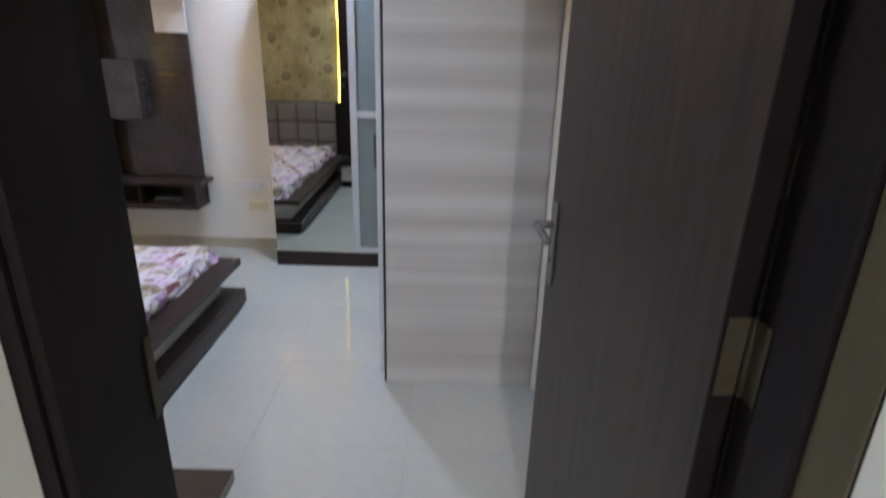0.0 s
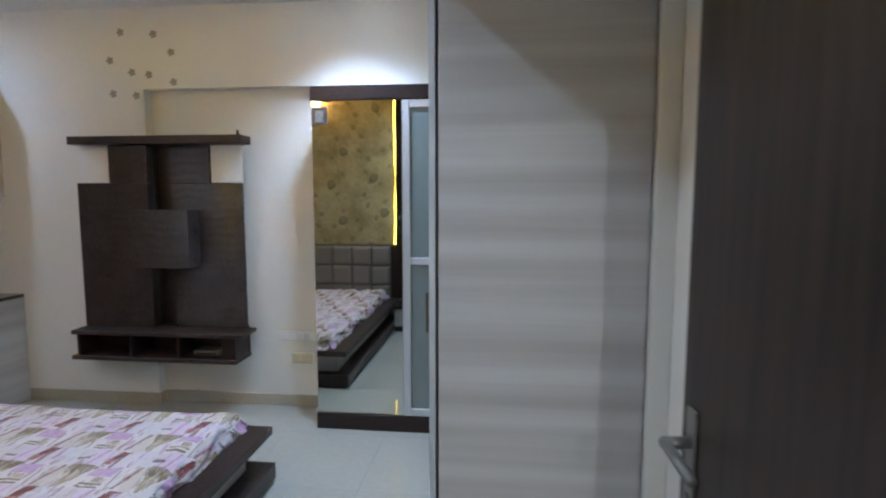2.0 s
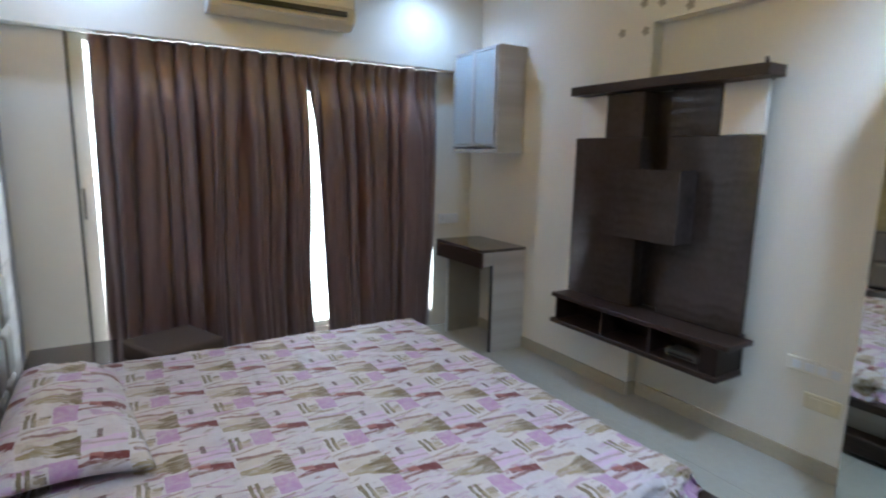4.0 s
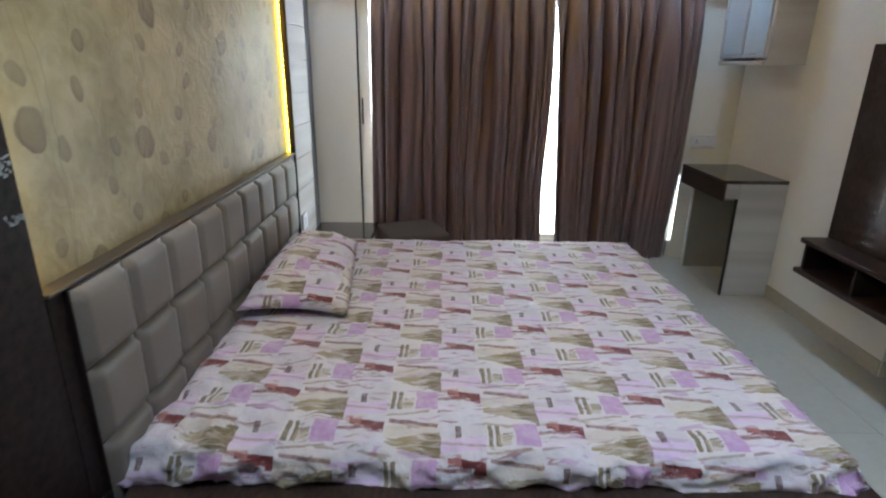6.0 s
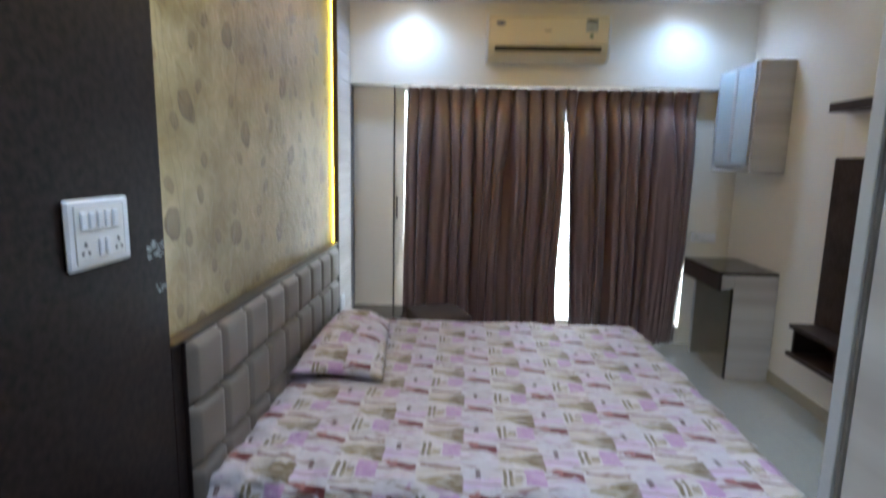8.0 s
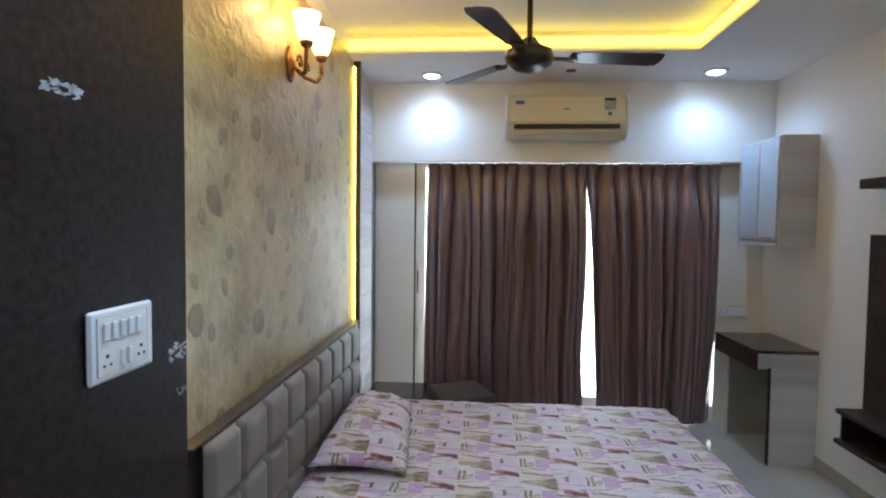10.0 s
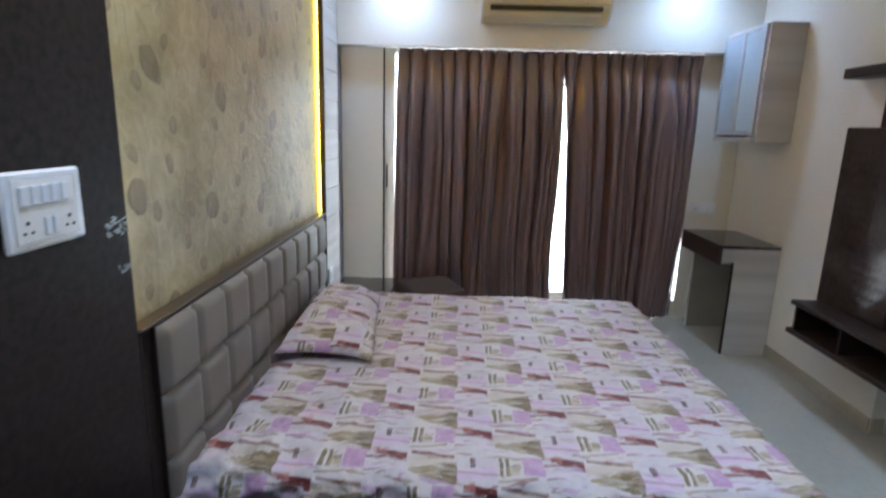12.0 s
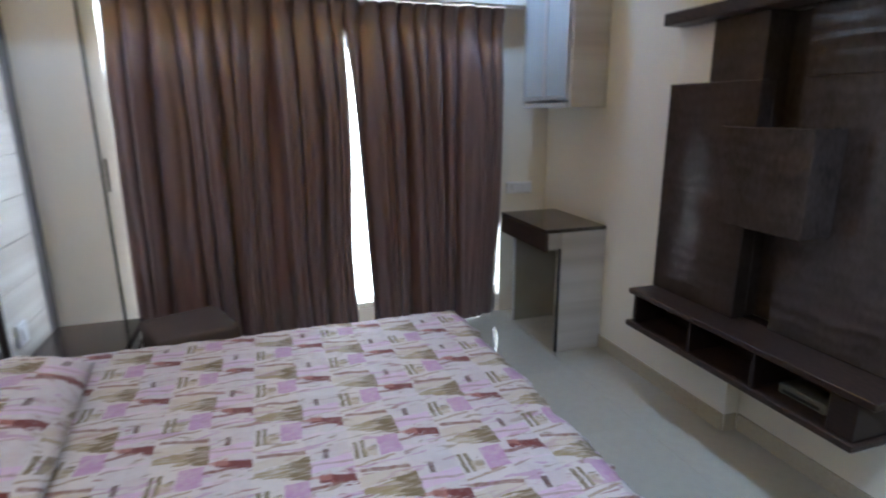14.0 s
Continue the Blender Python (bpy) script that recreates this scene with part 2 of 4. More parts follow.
def bedsheet():
    """White cotton printed with a half-drop repeat of lilac, olive and dark red patches."""
    m = bpy.data.materials.new("printed_cotton_patchwork")
    nt, N, L, b = nodes_of(m)
    q = Maths(nt)
    tc, sep = N.new("ShaderNodeTexCoord"), N.new("ShaderNodeSeparateXYZ")
    warp, add = N.new("ShaderNodeTexNoise"), N.new("ShaderNodeVectorMath")
    warp.inputs["Scale"].default_value, warp.inputs["Detail"].default_value = 20, 4
    sub = N.new("ShaderNodeVectorMath")
    sub.operation, sub.inputs[1].default_value = "SUBTRACT", (0.5, 0.5, 0.5)
    scl = N.new("ShaderNodeVectorMath")
    scl.operation, scl.inputs[3].default_value = "SCALE", 0.015
    L.new(tc.outputs["Object"], warp.inputs[0])
    L.new(warp.outputs["Color"], sub.inputs[0])
    L.new(sub.outputs[0], scl.inputs[0])
    L.new(tc.outputs["Object"], add.inputs[0])
    L.new(scl.outputs[0], add.inputs[1])
    L.new(add.outputs[0], sep.inputs[0])
    PU, PV = 0.292, 0.322
    u0 = q.op("DIVIDE", q.op("SUBTRACT", sep.outputs[1], 2.037), PU)
    col = q.op("FLOOR", u0)
    u = q.op("MULTIPLY", q.op("FRACT", u0), PU)
    # walls of the sheet carry the print on over the edge
    zz = q.op("MULTIPLY", q.op("SUBTRACT", 0.36, sep.outputs[2]), 1.0)
    vx = q.op("ADD", q.op("SUBTRACT", q.op("MULTIPLY", sep.outputs[0], -1.0), 1.0), q.op("MULTIPLY", zz, -1.0))
    v0 = q.op("ADD", q.op("DIVIDE", vx, PV), q.op("MULTIPLY", col, -0.48))
    v = q.op("MULTIPLY", q.op("FRACT", v0), PV)
    n2 = N.new("ShaderNodeTexNoise")
    n2.inputs["Scale"].default_value, n2.inputs["Detail"].default_value = 55, 4
    L.new(tc.outputs["Object"], n2.inputs[0])
    fade = n2.outputs[0]
    rough = q.op("ADD", 0.15, q.op("MULTIPLY", fade, 1.45))
    base = q.blend((0.545, 0.49, 0.52), (0.675, 0.63, 0.66), fade)
    left = q.op("LESS_THAN", u, 0.155)
    base = q.blend(base, (0.68, 0.62, 0.60), q.op("MULTIPLY", left, 0.5))

    def put(base, colour, mask, strength=1.0):
        return q.blend(base, colour, q.op("MULTIPLY", mask, q.op("MINIMUM", q.op("MULTIPLY", rough, strength), 1.0)))

    def band(lo, hi, a, b, tilt):
        return q.op("MULTIPLY", q.inside(u, a, b), q.inside(q.op("SUBTRACT", v, q.op("MULTIPLY", u, tilt)), lo, hi))
    # rippling streaks of lilac, beige and rose
    for scale_, seed_, colour_, cut, ink in (((34, 7, 20), 0.0, (0.45, 0.24, 0.44), 0.62, 0.65), ((40, 8, 20), 4.0, (0.25, 0.175, 0.095), 0.64, 0.65), ((46, 9, 20), 9.0, (0.26, 0.07, 0.08), 0.645, 0.7)):
        sm, sn = N.new("ShaderNodeMapping"), N.new("ShaderNodeTexNoise")
        sm.inputs["Scale"].default_value = scale_
        sm.inputs["Location"].default_value = (seed_, seed_ * 2, 0)
        sm.inputs["Rotation"].default_value = (0, 0, 0.12)
        sn.inputs["Scale"].default_value, sn.inputs["Detail"].default_value, sn.inputs["Distortion"].default_value = 1.0, 3, 0.8
        L.new(tc.outputs["Object"], sm.inputs[0])
        L.new(sm.outputs[0], sn.inputs[0])
        edge = N.new("ShaderNodeMapRange")
        edge.inputs[1].default_value, edge.inputs[2].default_value = cut - 0.02, cut + 0.03
        L.new(sn.outputs[0], edge.inputs[0])
        base = q.blend(base, colour_, q.op("MULTIPLY", edge.outputs[0], ink))
    # soft pale washes
    base = put(base, (0.66, 0.46, 0.67), band(0.110, 0.165, 0.155, 0.292, 0.10), 0.75)
    base = put(base, (0.72, 0.58, 0.70), band(0.00, 0.04, 0.155, 0.292, -0.12), 0.6)
    base = put(base, (0.52, 0.44, 0.33), band(0.185, 0.235, 0.0, 0.155, 0.18), 0.55)
    # lilac square
    base = put(base, (0.49, 0.28, 0.49), q.rect(u, v, 0.086, 0.155, -0.01, 0.100), 0.95)
    # dry brush strokes that run along the bed's width
    bm_, bn = N.new("ShaderNodeMapping"), N.new("ShaderNodeTexNoise")
    bm_.inputs["Scale"].default_value = (150, 16, 60)
    bn.inputs["Scale"].default_value, bn.inputs["Detail"].default_value = 1.0, 3
    L.new(tc.outputs["Object"], bm_.inputs[0])
    L.new(bm_.outputs[0], bn.inputs[0])
    brush = N.new("ShaderNodeMapRange")
    brush.inputs[1].default_value, brush.inputs[2].default_value = 0.36, 0.58
    brush.inputs[3].default_value, brush.inputs[4].default_value = 0.35, 1.0
    L.new(bn.outputs[0], brush.inputs[0])
    ragged = q.op("MULTIPLY", q.op("SUBTRACT", bn.outputs[0], 0.5), 0.05)
    # olive wedge, a point at one end and broad and darker at the other
    off_axis = q.op("ABSOLUTE", q.op("SUBTRACT", v, q.op("SUBTRACT", 0.168, q.op("MULTIPLY", u, 0.06))))
    wedge = q.op("MULTIPLY", q.inside(u, 0.004, 0.165), q.op("LESS_THAN", off_axis, q.op("ADD", q.op("ADD", 0.006, q.op("MULTIPLY", u, 0.32)), ragged)))
    base = q.blend(base, (0.33, 0.255, 0.13), q.op("MULTIPLY", wedge, brush.outputs[0]))
    broad = q.op("MULTIPLY", wedge, q.op("GREATER_THAN", q.op("ADD", u, q.op("MULTIPLY", bn.outputs[0], 0.12)), 0.165))
    base = q.blend(base, (0.15, 0.105, 0.045), q.op("MULTIPLY", broad, q.op("MULTIPLY", brush.outputs[0], 0.85)))
    # dark red block with a ragged lower edge and a thin tail
    red = q.op("MULTIPLY", q.inside(u, 0.185, 0.290), q.op("MULTIPLY", q.op("GREATER_THAN", v, q.op("ADD", q.op("SUBTRACT", 0.158, q.op("MULTIPLY", u, 0.40)), q.op("MULTIPLY", ragged, 1.6))), q.op("LESS_THAN", v, q.op("SUBTRACT", 0.140, q.op("MULTIPLY", u, 0.17)))))
    base = put(base, (0.17, 0.034, 0.034), red, 1.3)
    base = put(base, (0.42, 0.17, 0.15), q.op("MULTIPLY", q.inside(u, 0.158, 0.222), q.op("LESS_THAN", q.op("ABSOLUTE", q.op("SUBTRACT", v, q.op("SUBTRACT", 0.145, q.op("MULTIPLY", u, 0.24)))), q.op("ADD", q.op("MULTIPLY", q.op("SUBTRACT", u, 0.155), 0.30), ragged))), 0.8)
    base = put(base, (0.22, 0.09, 0.08), band(0.046, 0.060, 0.155, 0.25, 0.05), 0.95)
    base = put(base, (0.24, 0.12, 0.10), band(0.258, 0.275, 0.01, 0.155, -0.16), 0.95)
    base = put(base, (0.33, 0.23, 0.15), band(0.286, 0.296, 0.0, 0.13, 0.16), 0.8)
    base = put(base, (0.30, 0.17, 0.17), band(0.272, 0.282, 0.155, 0.292, 0.22), 0.8)
    base = put(base, (0.32, 0.23, 0.19), band(0.178, 0.188, 0.155, 0.292, -0.10), 0.7)
    # small printed bars
    bars = q.op("GREATER_THAN", q.op("FRACT", q.op("MULTIPLY", q.op("ADD", u, q.op("MULTIPLY", ragged, 0.2)), 46.0)), 0.40)
    base = put(base, (0.21, 0.165, 0.10), q.op("MULTIPLY", bars, q.rect(u, v, 0.000, 0.044, 0.000, 0.092)), 1.15)
    base = put(base, (0.20, 0.15, 0.10), q.op("MULTIPLY", q.rect(u, v, 0.050, 0.080, 0.02, 0.06), q.op("GREATER_THAN", bn.outputs[0], 0.5)), 1.0)
    base = put(base, (0.46, 0.37, 0.24), q.rect(u, v, 0.036, 0.074, 0.004, 0.050), 0.6)
    base = put(base, (0.15, 0.09, 0.09), q.rect(u, v, 0.206, 0.224, 0.190, 0.240), 1.0)
    base = put(base, (0.55, 0.46, 0.50), q.rect(u, v, 0.228, 0.285, 0.195, 0.255), 0.45)
    L.new(base, b.inputs["Base Color"])
    b.inputs["Roughness"].default_value = 0.75
    b.inputs["Sheen Weight"].default_value = 0.15
    n3 = N.new("ShaderNodeTexNoise")
    n3.inputs["Scale"].default_value, n3.inputs["Detail"].default_value = 14, 5
    L.new(tc.outputs["Object"], n3.inputs[0])
    bp = N.new("ShaderNodeBump")
    bp.inputs["Strength"].default_value, bp.inputs["Distance"].default_value = 0.75, 0.02
    L.new(n3.outputs[0], bp.inputs["Height"])
    L.new(bp.outputs[0], b.inputs["Normal"])
    return m


def wallpaper():
    """Gold-beige wallpaper with scattered brown leaves on fine stems."""
    m = bpy.data.materials.new("gold_leaf_wallpaper")
    nt, N, L, b = nodes_of(m)
    q = Maths(nt)
    tc = N.new("ShaderNodeTexCoord")
    n1 = N.new("ShaderNodeTexNoise")
    n1.inputs["Scale"].default_value, n1.inputs["Detail"].default_value = 5, 6
    L.new(tc.outputs["Object"], n1.inputs[0])
    n2 = N.new("ShaderNodeTexNoise")
    n2.inputs["Scale"].default_value, n2.inputs["Detail"].default_value, n2.inputs["Distortion"].default_value = 16, 5, 1.2
    L.new(tc.outputs["Object"], n2.inputs[0])
    tone = N.new("ShaderNodeMapRange")
    tone.inputs[1].default_value, tone.inputs[2].default_value = 0.32, 0.68
    L.new(q.op("ADD", q.op("MULTIPLY", n1.outputs[0], 0.7), q.op("MULTIPLY", n2.outputs[0], 0.3)), tone.inputs[0])
    base = q.blend((0.25, 0.19, 0.075), (0.50, 0.418, 0.232), tone.outputs[0])
    wob = N.new("ShaderNodeTexNoise")
    wob.inputs["Scale"].default_value, wob.inputs["Detail"].default_value = 7, 4
    L.new(tc.outputs["Object"], wob.inputs[0])
    shift = N.new("ShaderNodeVectorMath")
    shift.operation = "MULTIPLY_ADD"
    shift.inputs[1].default_value = (0.07, 0.0, 0.07)
    L.new(wob.outputs["Color"], shift.inputs[0])
    L.new(tc.outputs["Object"], shift.inputs[2])
    sep = N.new("ShaderNodeSeparateXYZ")
    L.new(shift.outputs[0], sep.inputs[0])
    X, Z = sep.outputs[0], sep.outputs[2]

    def oval(cx, cz, rx, rz, turn):
        dx, dz = q.op("SUBTRACT", X, cx), q.op("SUBTRACT", Z, cz)
        c, s_ = math.cos(turn), math.sin(turn)
        a = q.op("ADD", q.op("MULTIPLY", dx, c / rx), q.op("MULTIPLY", dz, s_ / rx))
        e = q.op("SUBTRACT", q.op("MULTIPLY", dz, c / rz), q.op("MULTIPLY", dx, s_ / rz))
        d = q.op("ADD", q.op("MULTIPLY", a, a), q.op("MULTIPLY", e, e))
        inner = N.new("ShaderNodeMapRange")
        inner.inputs[1].default_value, inner.inputs[2].default_value = 1.0, 0.8
        L.new(d, inner.inputs[0])
        shade = q.op("ADD", q.op("SUBTRACT", q.op("MULTIPLY", d, 0.3), q.op("MULTIPLY", e, 0.22)), q.op("ADD", 0.34, q.op("MULTIPLY", n2.outputs[0], 0.6)))
        return q.op("MULTIPLY", inner.outputs[0], shade)

    def vine(base, x0, sway, phase, step, leaf, offset, lean, ink):
        stem = q.op("ADD", x0, q.op("MULTIPLY", q.op("SINE", q.op("ADD", q.op("MULTIPLY", Z, 3.6), phase)), sway))
        line = q.op("LESS_THAN", q.op("ABSOLUTE", q.op("SUBTRACT", X, stem)), 0.0022)
        base = q.blend(base, (0.15, 0.115, 0.06), q.op("MULTIPLY", line, 0.35))
        cell = q.op("FLOOR", q.op("DIVIDE", q.op("ADD", Z, phase * 0.05), step))
        odd = q.op("SUBTRACT", q.op("MULTIPLY", q.op("MODULO", cell, 2.0), 2.0), 1.0)
        rnd = N.new("ShaderNodeTexWhiteNoise")
        rnd.noise_dimensions = "1D"
        L.new(q.op("ADD", cell, phase), rnd.inputs["W"])
        jit = q.op("MULTIPLY", q.op("SUBTRACT", rnd.outputs[0], 0.5), 0.05)
        cz = q.op("ADD", q.op("SUBTRACT", q.op("MULTIPLY", q.op("ADD", cell, 0.5), step), phase * 0.05), jit)
        cx = q.op("ADD", stem, q.op("MULTIPLY", odd, offset))
        mask = oval(cx, cz, leaf * 0.88, leaf, lean)
        return q.blend(base, (0.135, 0.10, 0.052), q.op("MULTIPLY", mask, ink))
    for k, x0 in enumerate((-0.80, -1.33, -1.88, -2.42)):
        base = vine(base, x0, 0.05, 1.7 * k + 0.4, 0.37, 0.056, 0.085, 0.35 - 0.5 * (k % 2), 0.85)
        base = vine(base, x0 + 0.02, 0.05, 1.7 * k + 0.9, 0.19, 0.030, 0.045, -0.5, 0.6)
        base = vine(base, x0 - 0.24, 0.09, 2.3 * k + 2.0, 0.125, 0.030, 0.032, 0.3, 0.75)
    L.new(base, b.inputs["Base Color"])
    crinkle = N.new("ShaderNodeBump")
    crinkle.inputs["Strength"].default_value, crinkle.inputs["Distance"].default_value = 0.55, 0.010
    L.new(n2.outputs[0], crinkle.inputs["Height"])
    L.new(crinkle.outputs[0], b.inputs["Normal"])
    rr = N.new("ShaderNodeMapRange")
    rr.inputs[3].default_value, rr.inputs[4].default_value = 0.24, 0.44
    L.new(n1.outputs[0], rr.inputs[0])
    L.new(rr.outputs[0], b.inputs["Roughness"])
    return m


def curtain_cloth():
    m = bpy.data.materials.new("brown_satin_curtain")
    nt, N, L, b = nodes_of(m)
    tc, mp, n = N.new("ShaderNodeTexCoord"), N.new("ShaderNodeMapping"), N.new("ShaderNodeTexNoise")
    mp.inputs["Scale"].default_value = (60, 60, 2)
    n.inputs["Scale"].default_value = 1.0
    L.new(tc.outputs["Object"], mp.inputs[0])
    L.new(mp.outputs[0], n.inputs[0])
    q = Maths(nt)
    L.new(q.blend((0.115, 0.068, 0.066), (0.20, 0.128, 0.125), n.outputs[0]), b.inputs["Base Color"])
    b.inputs["Roughness"].default_value = 0.33
    b.inputs["Specular IOR Level"].default_value = 1.0
    b.inputs["Sheen Weight"].default_value, b.inputs["Sheen Roughness"].default_value = 0.35, 0.35
    b.inputs["Coat Weight"].default_value, b.inputs["Coat Roughness"].default_value = 0.6, 0.36
    tr = N.new("ShaderNodeBsdfTranslucent")
    tr.inputs[0].default_value = (0.22, 0.075, 0.045, 1)
    mx = N.new("ShaderNodeMixShader")
    mx.inputs[0].default_value = 0.05
    L.new(b.outputs[0], mx.inputs[1])
    L.new(tr.outputs[0], mx.inputs[2])
    L.new(mx.outputs[0], N["Material Output"].inputs[0])
    return m


M_LAM, M_SHEET, M_PAPER, M_CURT, M_TV = laminate(), bedsheet(), wallpaper(), curtain_cloth(), tv_laminate()


# ---- mesh helpers ----
def box(bm, x0, x1, y0, y1, z0, z1, bevel=0.0025):
    vs = [bm.verts.new((x, y, z)) for x in (x0, x1) for y in (y0, y1) for z in (z0, z1)]
    faces = [bm.faces.new([vs[i] for i in f]) for f in ((0, 1, 3, 2), (4, 6, 7, 5), (0, 4, 5, 1), (2, 3, 7, 6), (0, 2, 6, 4), (1, 5, 7, 3))]
    if bevel:
        edges = list({e for f in faces for e in f.edges})
        bmesh.ops.bevel(bm, geom=edges, offset=bevel, segments=1, affect="EDGES", profile=0.5)
    return bm


def rod(bm, a, b, r, sides=12, r2=None):
    a, b = Vector(a), Vector(b)
    m = Matrix.Translation((a + b) / 2) @ (b - a).to_track_quat("Z", "Y").to_matrix().to_4x4()
    bmesh.ops.create_cone(bm, cap_ends=True, segments=sides, radius1=r, radius2=r if r2 is None else r2, depth=(b - a).length, matrix=m)
    return bm


def lathe(bm, profile, m, sides=24, caps=True):
    rings = []
    for r, z in profile:
        rings.append([bm.verts.new(m @ Vector((r * math.cos(2 * math.pi * i / sides), r * math.sin(2 * math.pi * i / sides), z))) for i in range(sides)])
    for a, b in zip(rings, rings[1:]):
        for i in range(sides):
            bm.faces.new((a[i], a[(i + 1) % sides], b[(i + 1) % sides], b[i]))
    for ring, flip in ((rings[0], True), (rings[-1], False)) if caps else ():
        bm.faces.new(ring[::-1] if flip else ring)
    return bm


def part(name, bm, mat, parent=None, label="", smooth=False):
    bmesh.ops.recalc_face_normals(bm, faces=bm.faces)
    me = bpy.data.meshes.new(name)
    bm.to_mesh(me)
    bm.free()
    me.materials.append(mat)
    if smooth:
        me.shade_smooth()
    ob = new(name, me)
    if parent is not None:
        ob.parent = parent
        if parent.parent is None:
            ob.matrix_parent_inverse = Matrix.Translation(-parent.location)
    if label:
        ob["label"] = label
    return ob


def cube(name, dims, mat, parent=None, label="", bevel=0.0025):
    return part(name, box(bmesh.new(), *dims, bevel), mat, parent, label)


def thing(name, at, label, category, group=""):
    ob = new(name)
    ob.location = at
    ob.empty_display_size = 0.05
    return tagged(ob, label, category, group)


def structure(name, dims_list, mat, label, category, bevel=0.0):
    bm = bmesh.new()
    for d in dims_list:
        box(bm, *d, bevel)
    return tagged(part(name, bm, mat), label, category, kind="structure")


# ---- the room's shell ----
WX, NY, SY = -3.43, 4.29, 1.255      # beam face, north wall, headboard wall
floor = structure("floor", [(-3.80, 1.4, 0.9, 4.8, -0.12, -0.005), (-1.4, 1.4, -2.6, 0.9, -0.12, -0.005)], M_GROUT, "glossy pale vitrified tile floor of the bedroom", "floor")
T = (-2.68, -0.69, SY, 3.45)         # ceiling tray
structure("ceiling", [(-3.80, T[0], 0.9, 4.8, CEIL, 2.85), (T[1], 1.4, 0.9, 4.8, CEIL, 2.85), (-1.4, 1.4, -2.6, 0.9, CEIL, 2.85), (T[0], T[1], T[3], 4.8, CEIL, 2.85),
                      (T[0], T[1], 0.9, T[2], CEIL, 2.85), (T[0], T[1], T[2], T[3], 2.74, 2.85)], M_CEIL,
          "white false ceiling with a recessed tray", "ceiling")
structure("wall_west", [(-3.78, WX, SY, 4.8, 2.02, CEIL), (-3.78, -3.55, SY, 1.60, 0, 2.02), (-3.78, -3.55, 3.952, 4.8, 0, 2.02), (-3.78, -3.56, 1.60, 3.951, 0, 0.13)],
          M_WALL, "cream window wall with a deep beam above", "wall")
structure("wall_north", [(-3.55, -1.835, NY, 4.8, 0, 2.11), (-3.55, 1.2, NY, 4.8, 2.11, CEIL), (-1.835, 1.2, NY + 0.075, 4.8, 0, 2.11)],
          M_WALL, "cream wall with a shallow recess behind the shelf unit", "wall")
structure("wall_south", [(-3.78, -0.022, 0.9, SY, 0, CEIL), (-0.022, 0.06, 0.9, 1.10, 0, CEIL), (0.06, 0.975, 0.9, 1.10, 2.10, CEIL), (0.975, 1.2, 0.9, 1.10, 0, CEIL),
                         (-1.3, 0.130, 0.62, 0.8995, 0, CEIL), (0.9255, 1.3, 0.62, 0.898, 0, CEIL), (0.130, 0.925, 0.62, 0.872, 2.10, CEIL)],
          M_WALL, "cream painted headboard wall with the doorway", "wall")
structure("wall_east", [(1.0, 1.2, 1.10, 4.8, 0, CEIL)], M_WALL, "cream side wall of the entry", "wall")
structure("hall_walls", [(-1.4, -1.2, -2.45, 0.9, 0, CEIL), (1.3, 1.4, -2.45, 0.9, 0, CEIL), (-1.4, 1.4, -2.6, -2.452, 0, CEIL)], M_HALL, "pale walls of the hall outside", "wall")
structure("baseboard", [(-3.348, -2.822, NY - 0.012, NY, 0, 0.08), (-2.795, -1.835, NY - 0.012, NY, 0, 0.08), (-1.835, -1.823, NY, NY + 0.063, 0, 0.08), (-1.823, -0.645, NY + 0.063, NY + 0.075, 0, 0.08)], M_SKIRT,
          "beige tile skirting along the wall", "baseboard", 0.002)
structure("trim", [(0.935, 1.0, 2.588, 2.618, 0, 2.078), (-0.050, -0.022, SY + 0.0005, 1.308, 0, CEIL - 0.002)], M_WALL, "cream corner strips beside the wardrobe and the dark panel", "trim", 0.002)
cove = tagged(new("cove_light"), "yellow LED strip around the ceiling tray", "led strip")
cove.location = (-1.7, 2.3, 2.68)
for d in ((T[0] + 0.002, T[0] + 0.014, T[2] + 0.02, T[3] - 0.002, 2.645, 2.70), (T[1] - 0.014, T[1] - 0.002, T[2] + 0.02, T[3] - 0.002, 2.645, 2.70), (T[0] + 0.016, T[1] - 0.016, T[3] - 0.014, T[3] - 0.002, 2.645, 2.70)):
    cube("led_strip", d, M_COVE, cove)


def downlight(x, y):
    d = thing("downlight", (x, y, CEIL), "round recessed downlight glowing cool white in the ceiling", "ceiling light", "ceiling downlights")
    at = Matrix.Translation((x, y, CEIL))
    part("rim", lathe(bmesh.new(), [(0.056, -0.012), (0.078, -0.010), (0.086, 0.0), (0.056, 0.0)], at, 32, False), M_WHITE, d, smooth=True)
    part("lens", lathe(bmesh.new(), [(0.001, -0.022), (0.035, -0.020), (0.055, -0.012), (0.055, -0.001), (0.001, -0.001)], at, 32), M_BULB, d, "glowing white disc")


for dx, dy in DOWNLIGHTS:
    downlight(dx, dy)

# ---- window, curtains and what lies outside ----
win = tagged(new("window_1"), "cream aluminium sliding balcony window behind curtains", "window", kind="structure")
win.location = (-3.66, 2.78, 0.13)
for d in ((-3.70, -3.56, 1.602, 1.682, 0.13, 2.02), (-3.70, -3.63, 3.930, 3.950, 0.13, 2.02), (-3.70, -3.57, 1.683, 3.9295, 0.13, 0.17), (-3.70, -3.57, 1.683, 3.9295, 1.98, 2.02), (-3.68, -3.64, 2.75, 2.80, 0.17, 1.98)):
    cube("window_frame", d, M_FRAMEW, win)
cube("window_frame", (-3.562, -3.548, 1.592, 1.604, 0.0, 2.018), M_BLACK, win, "black rubber seal")
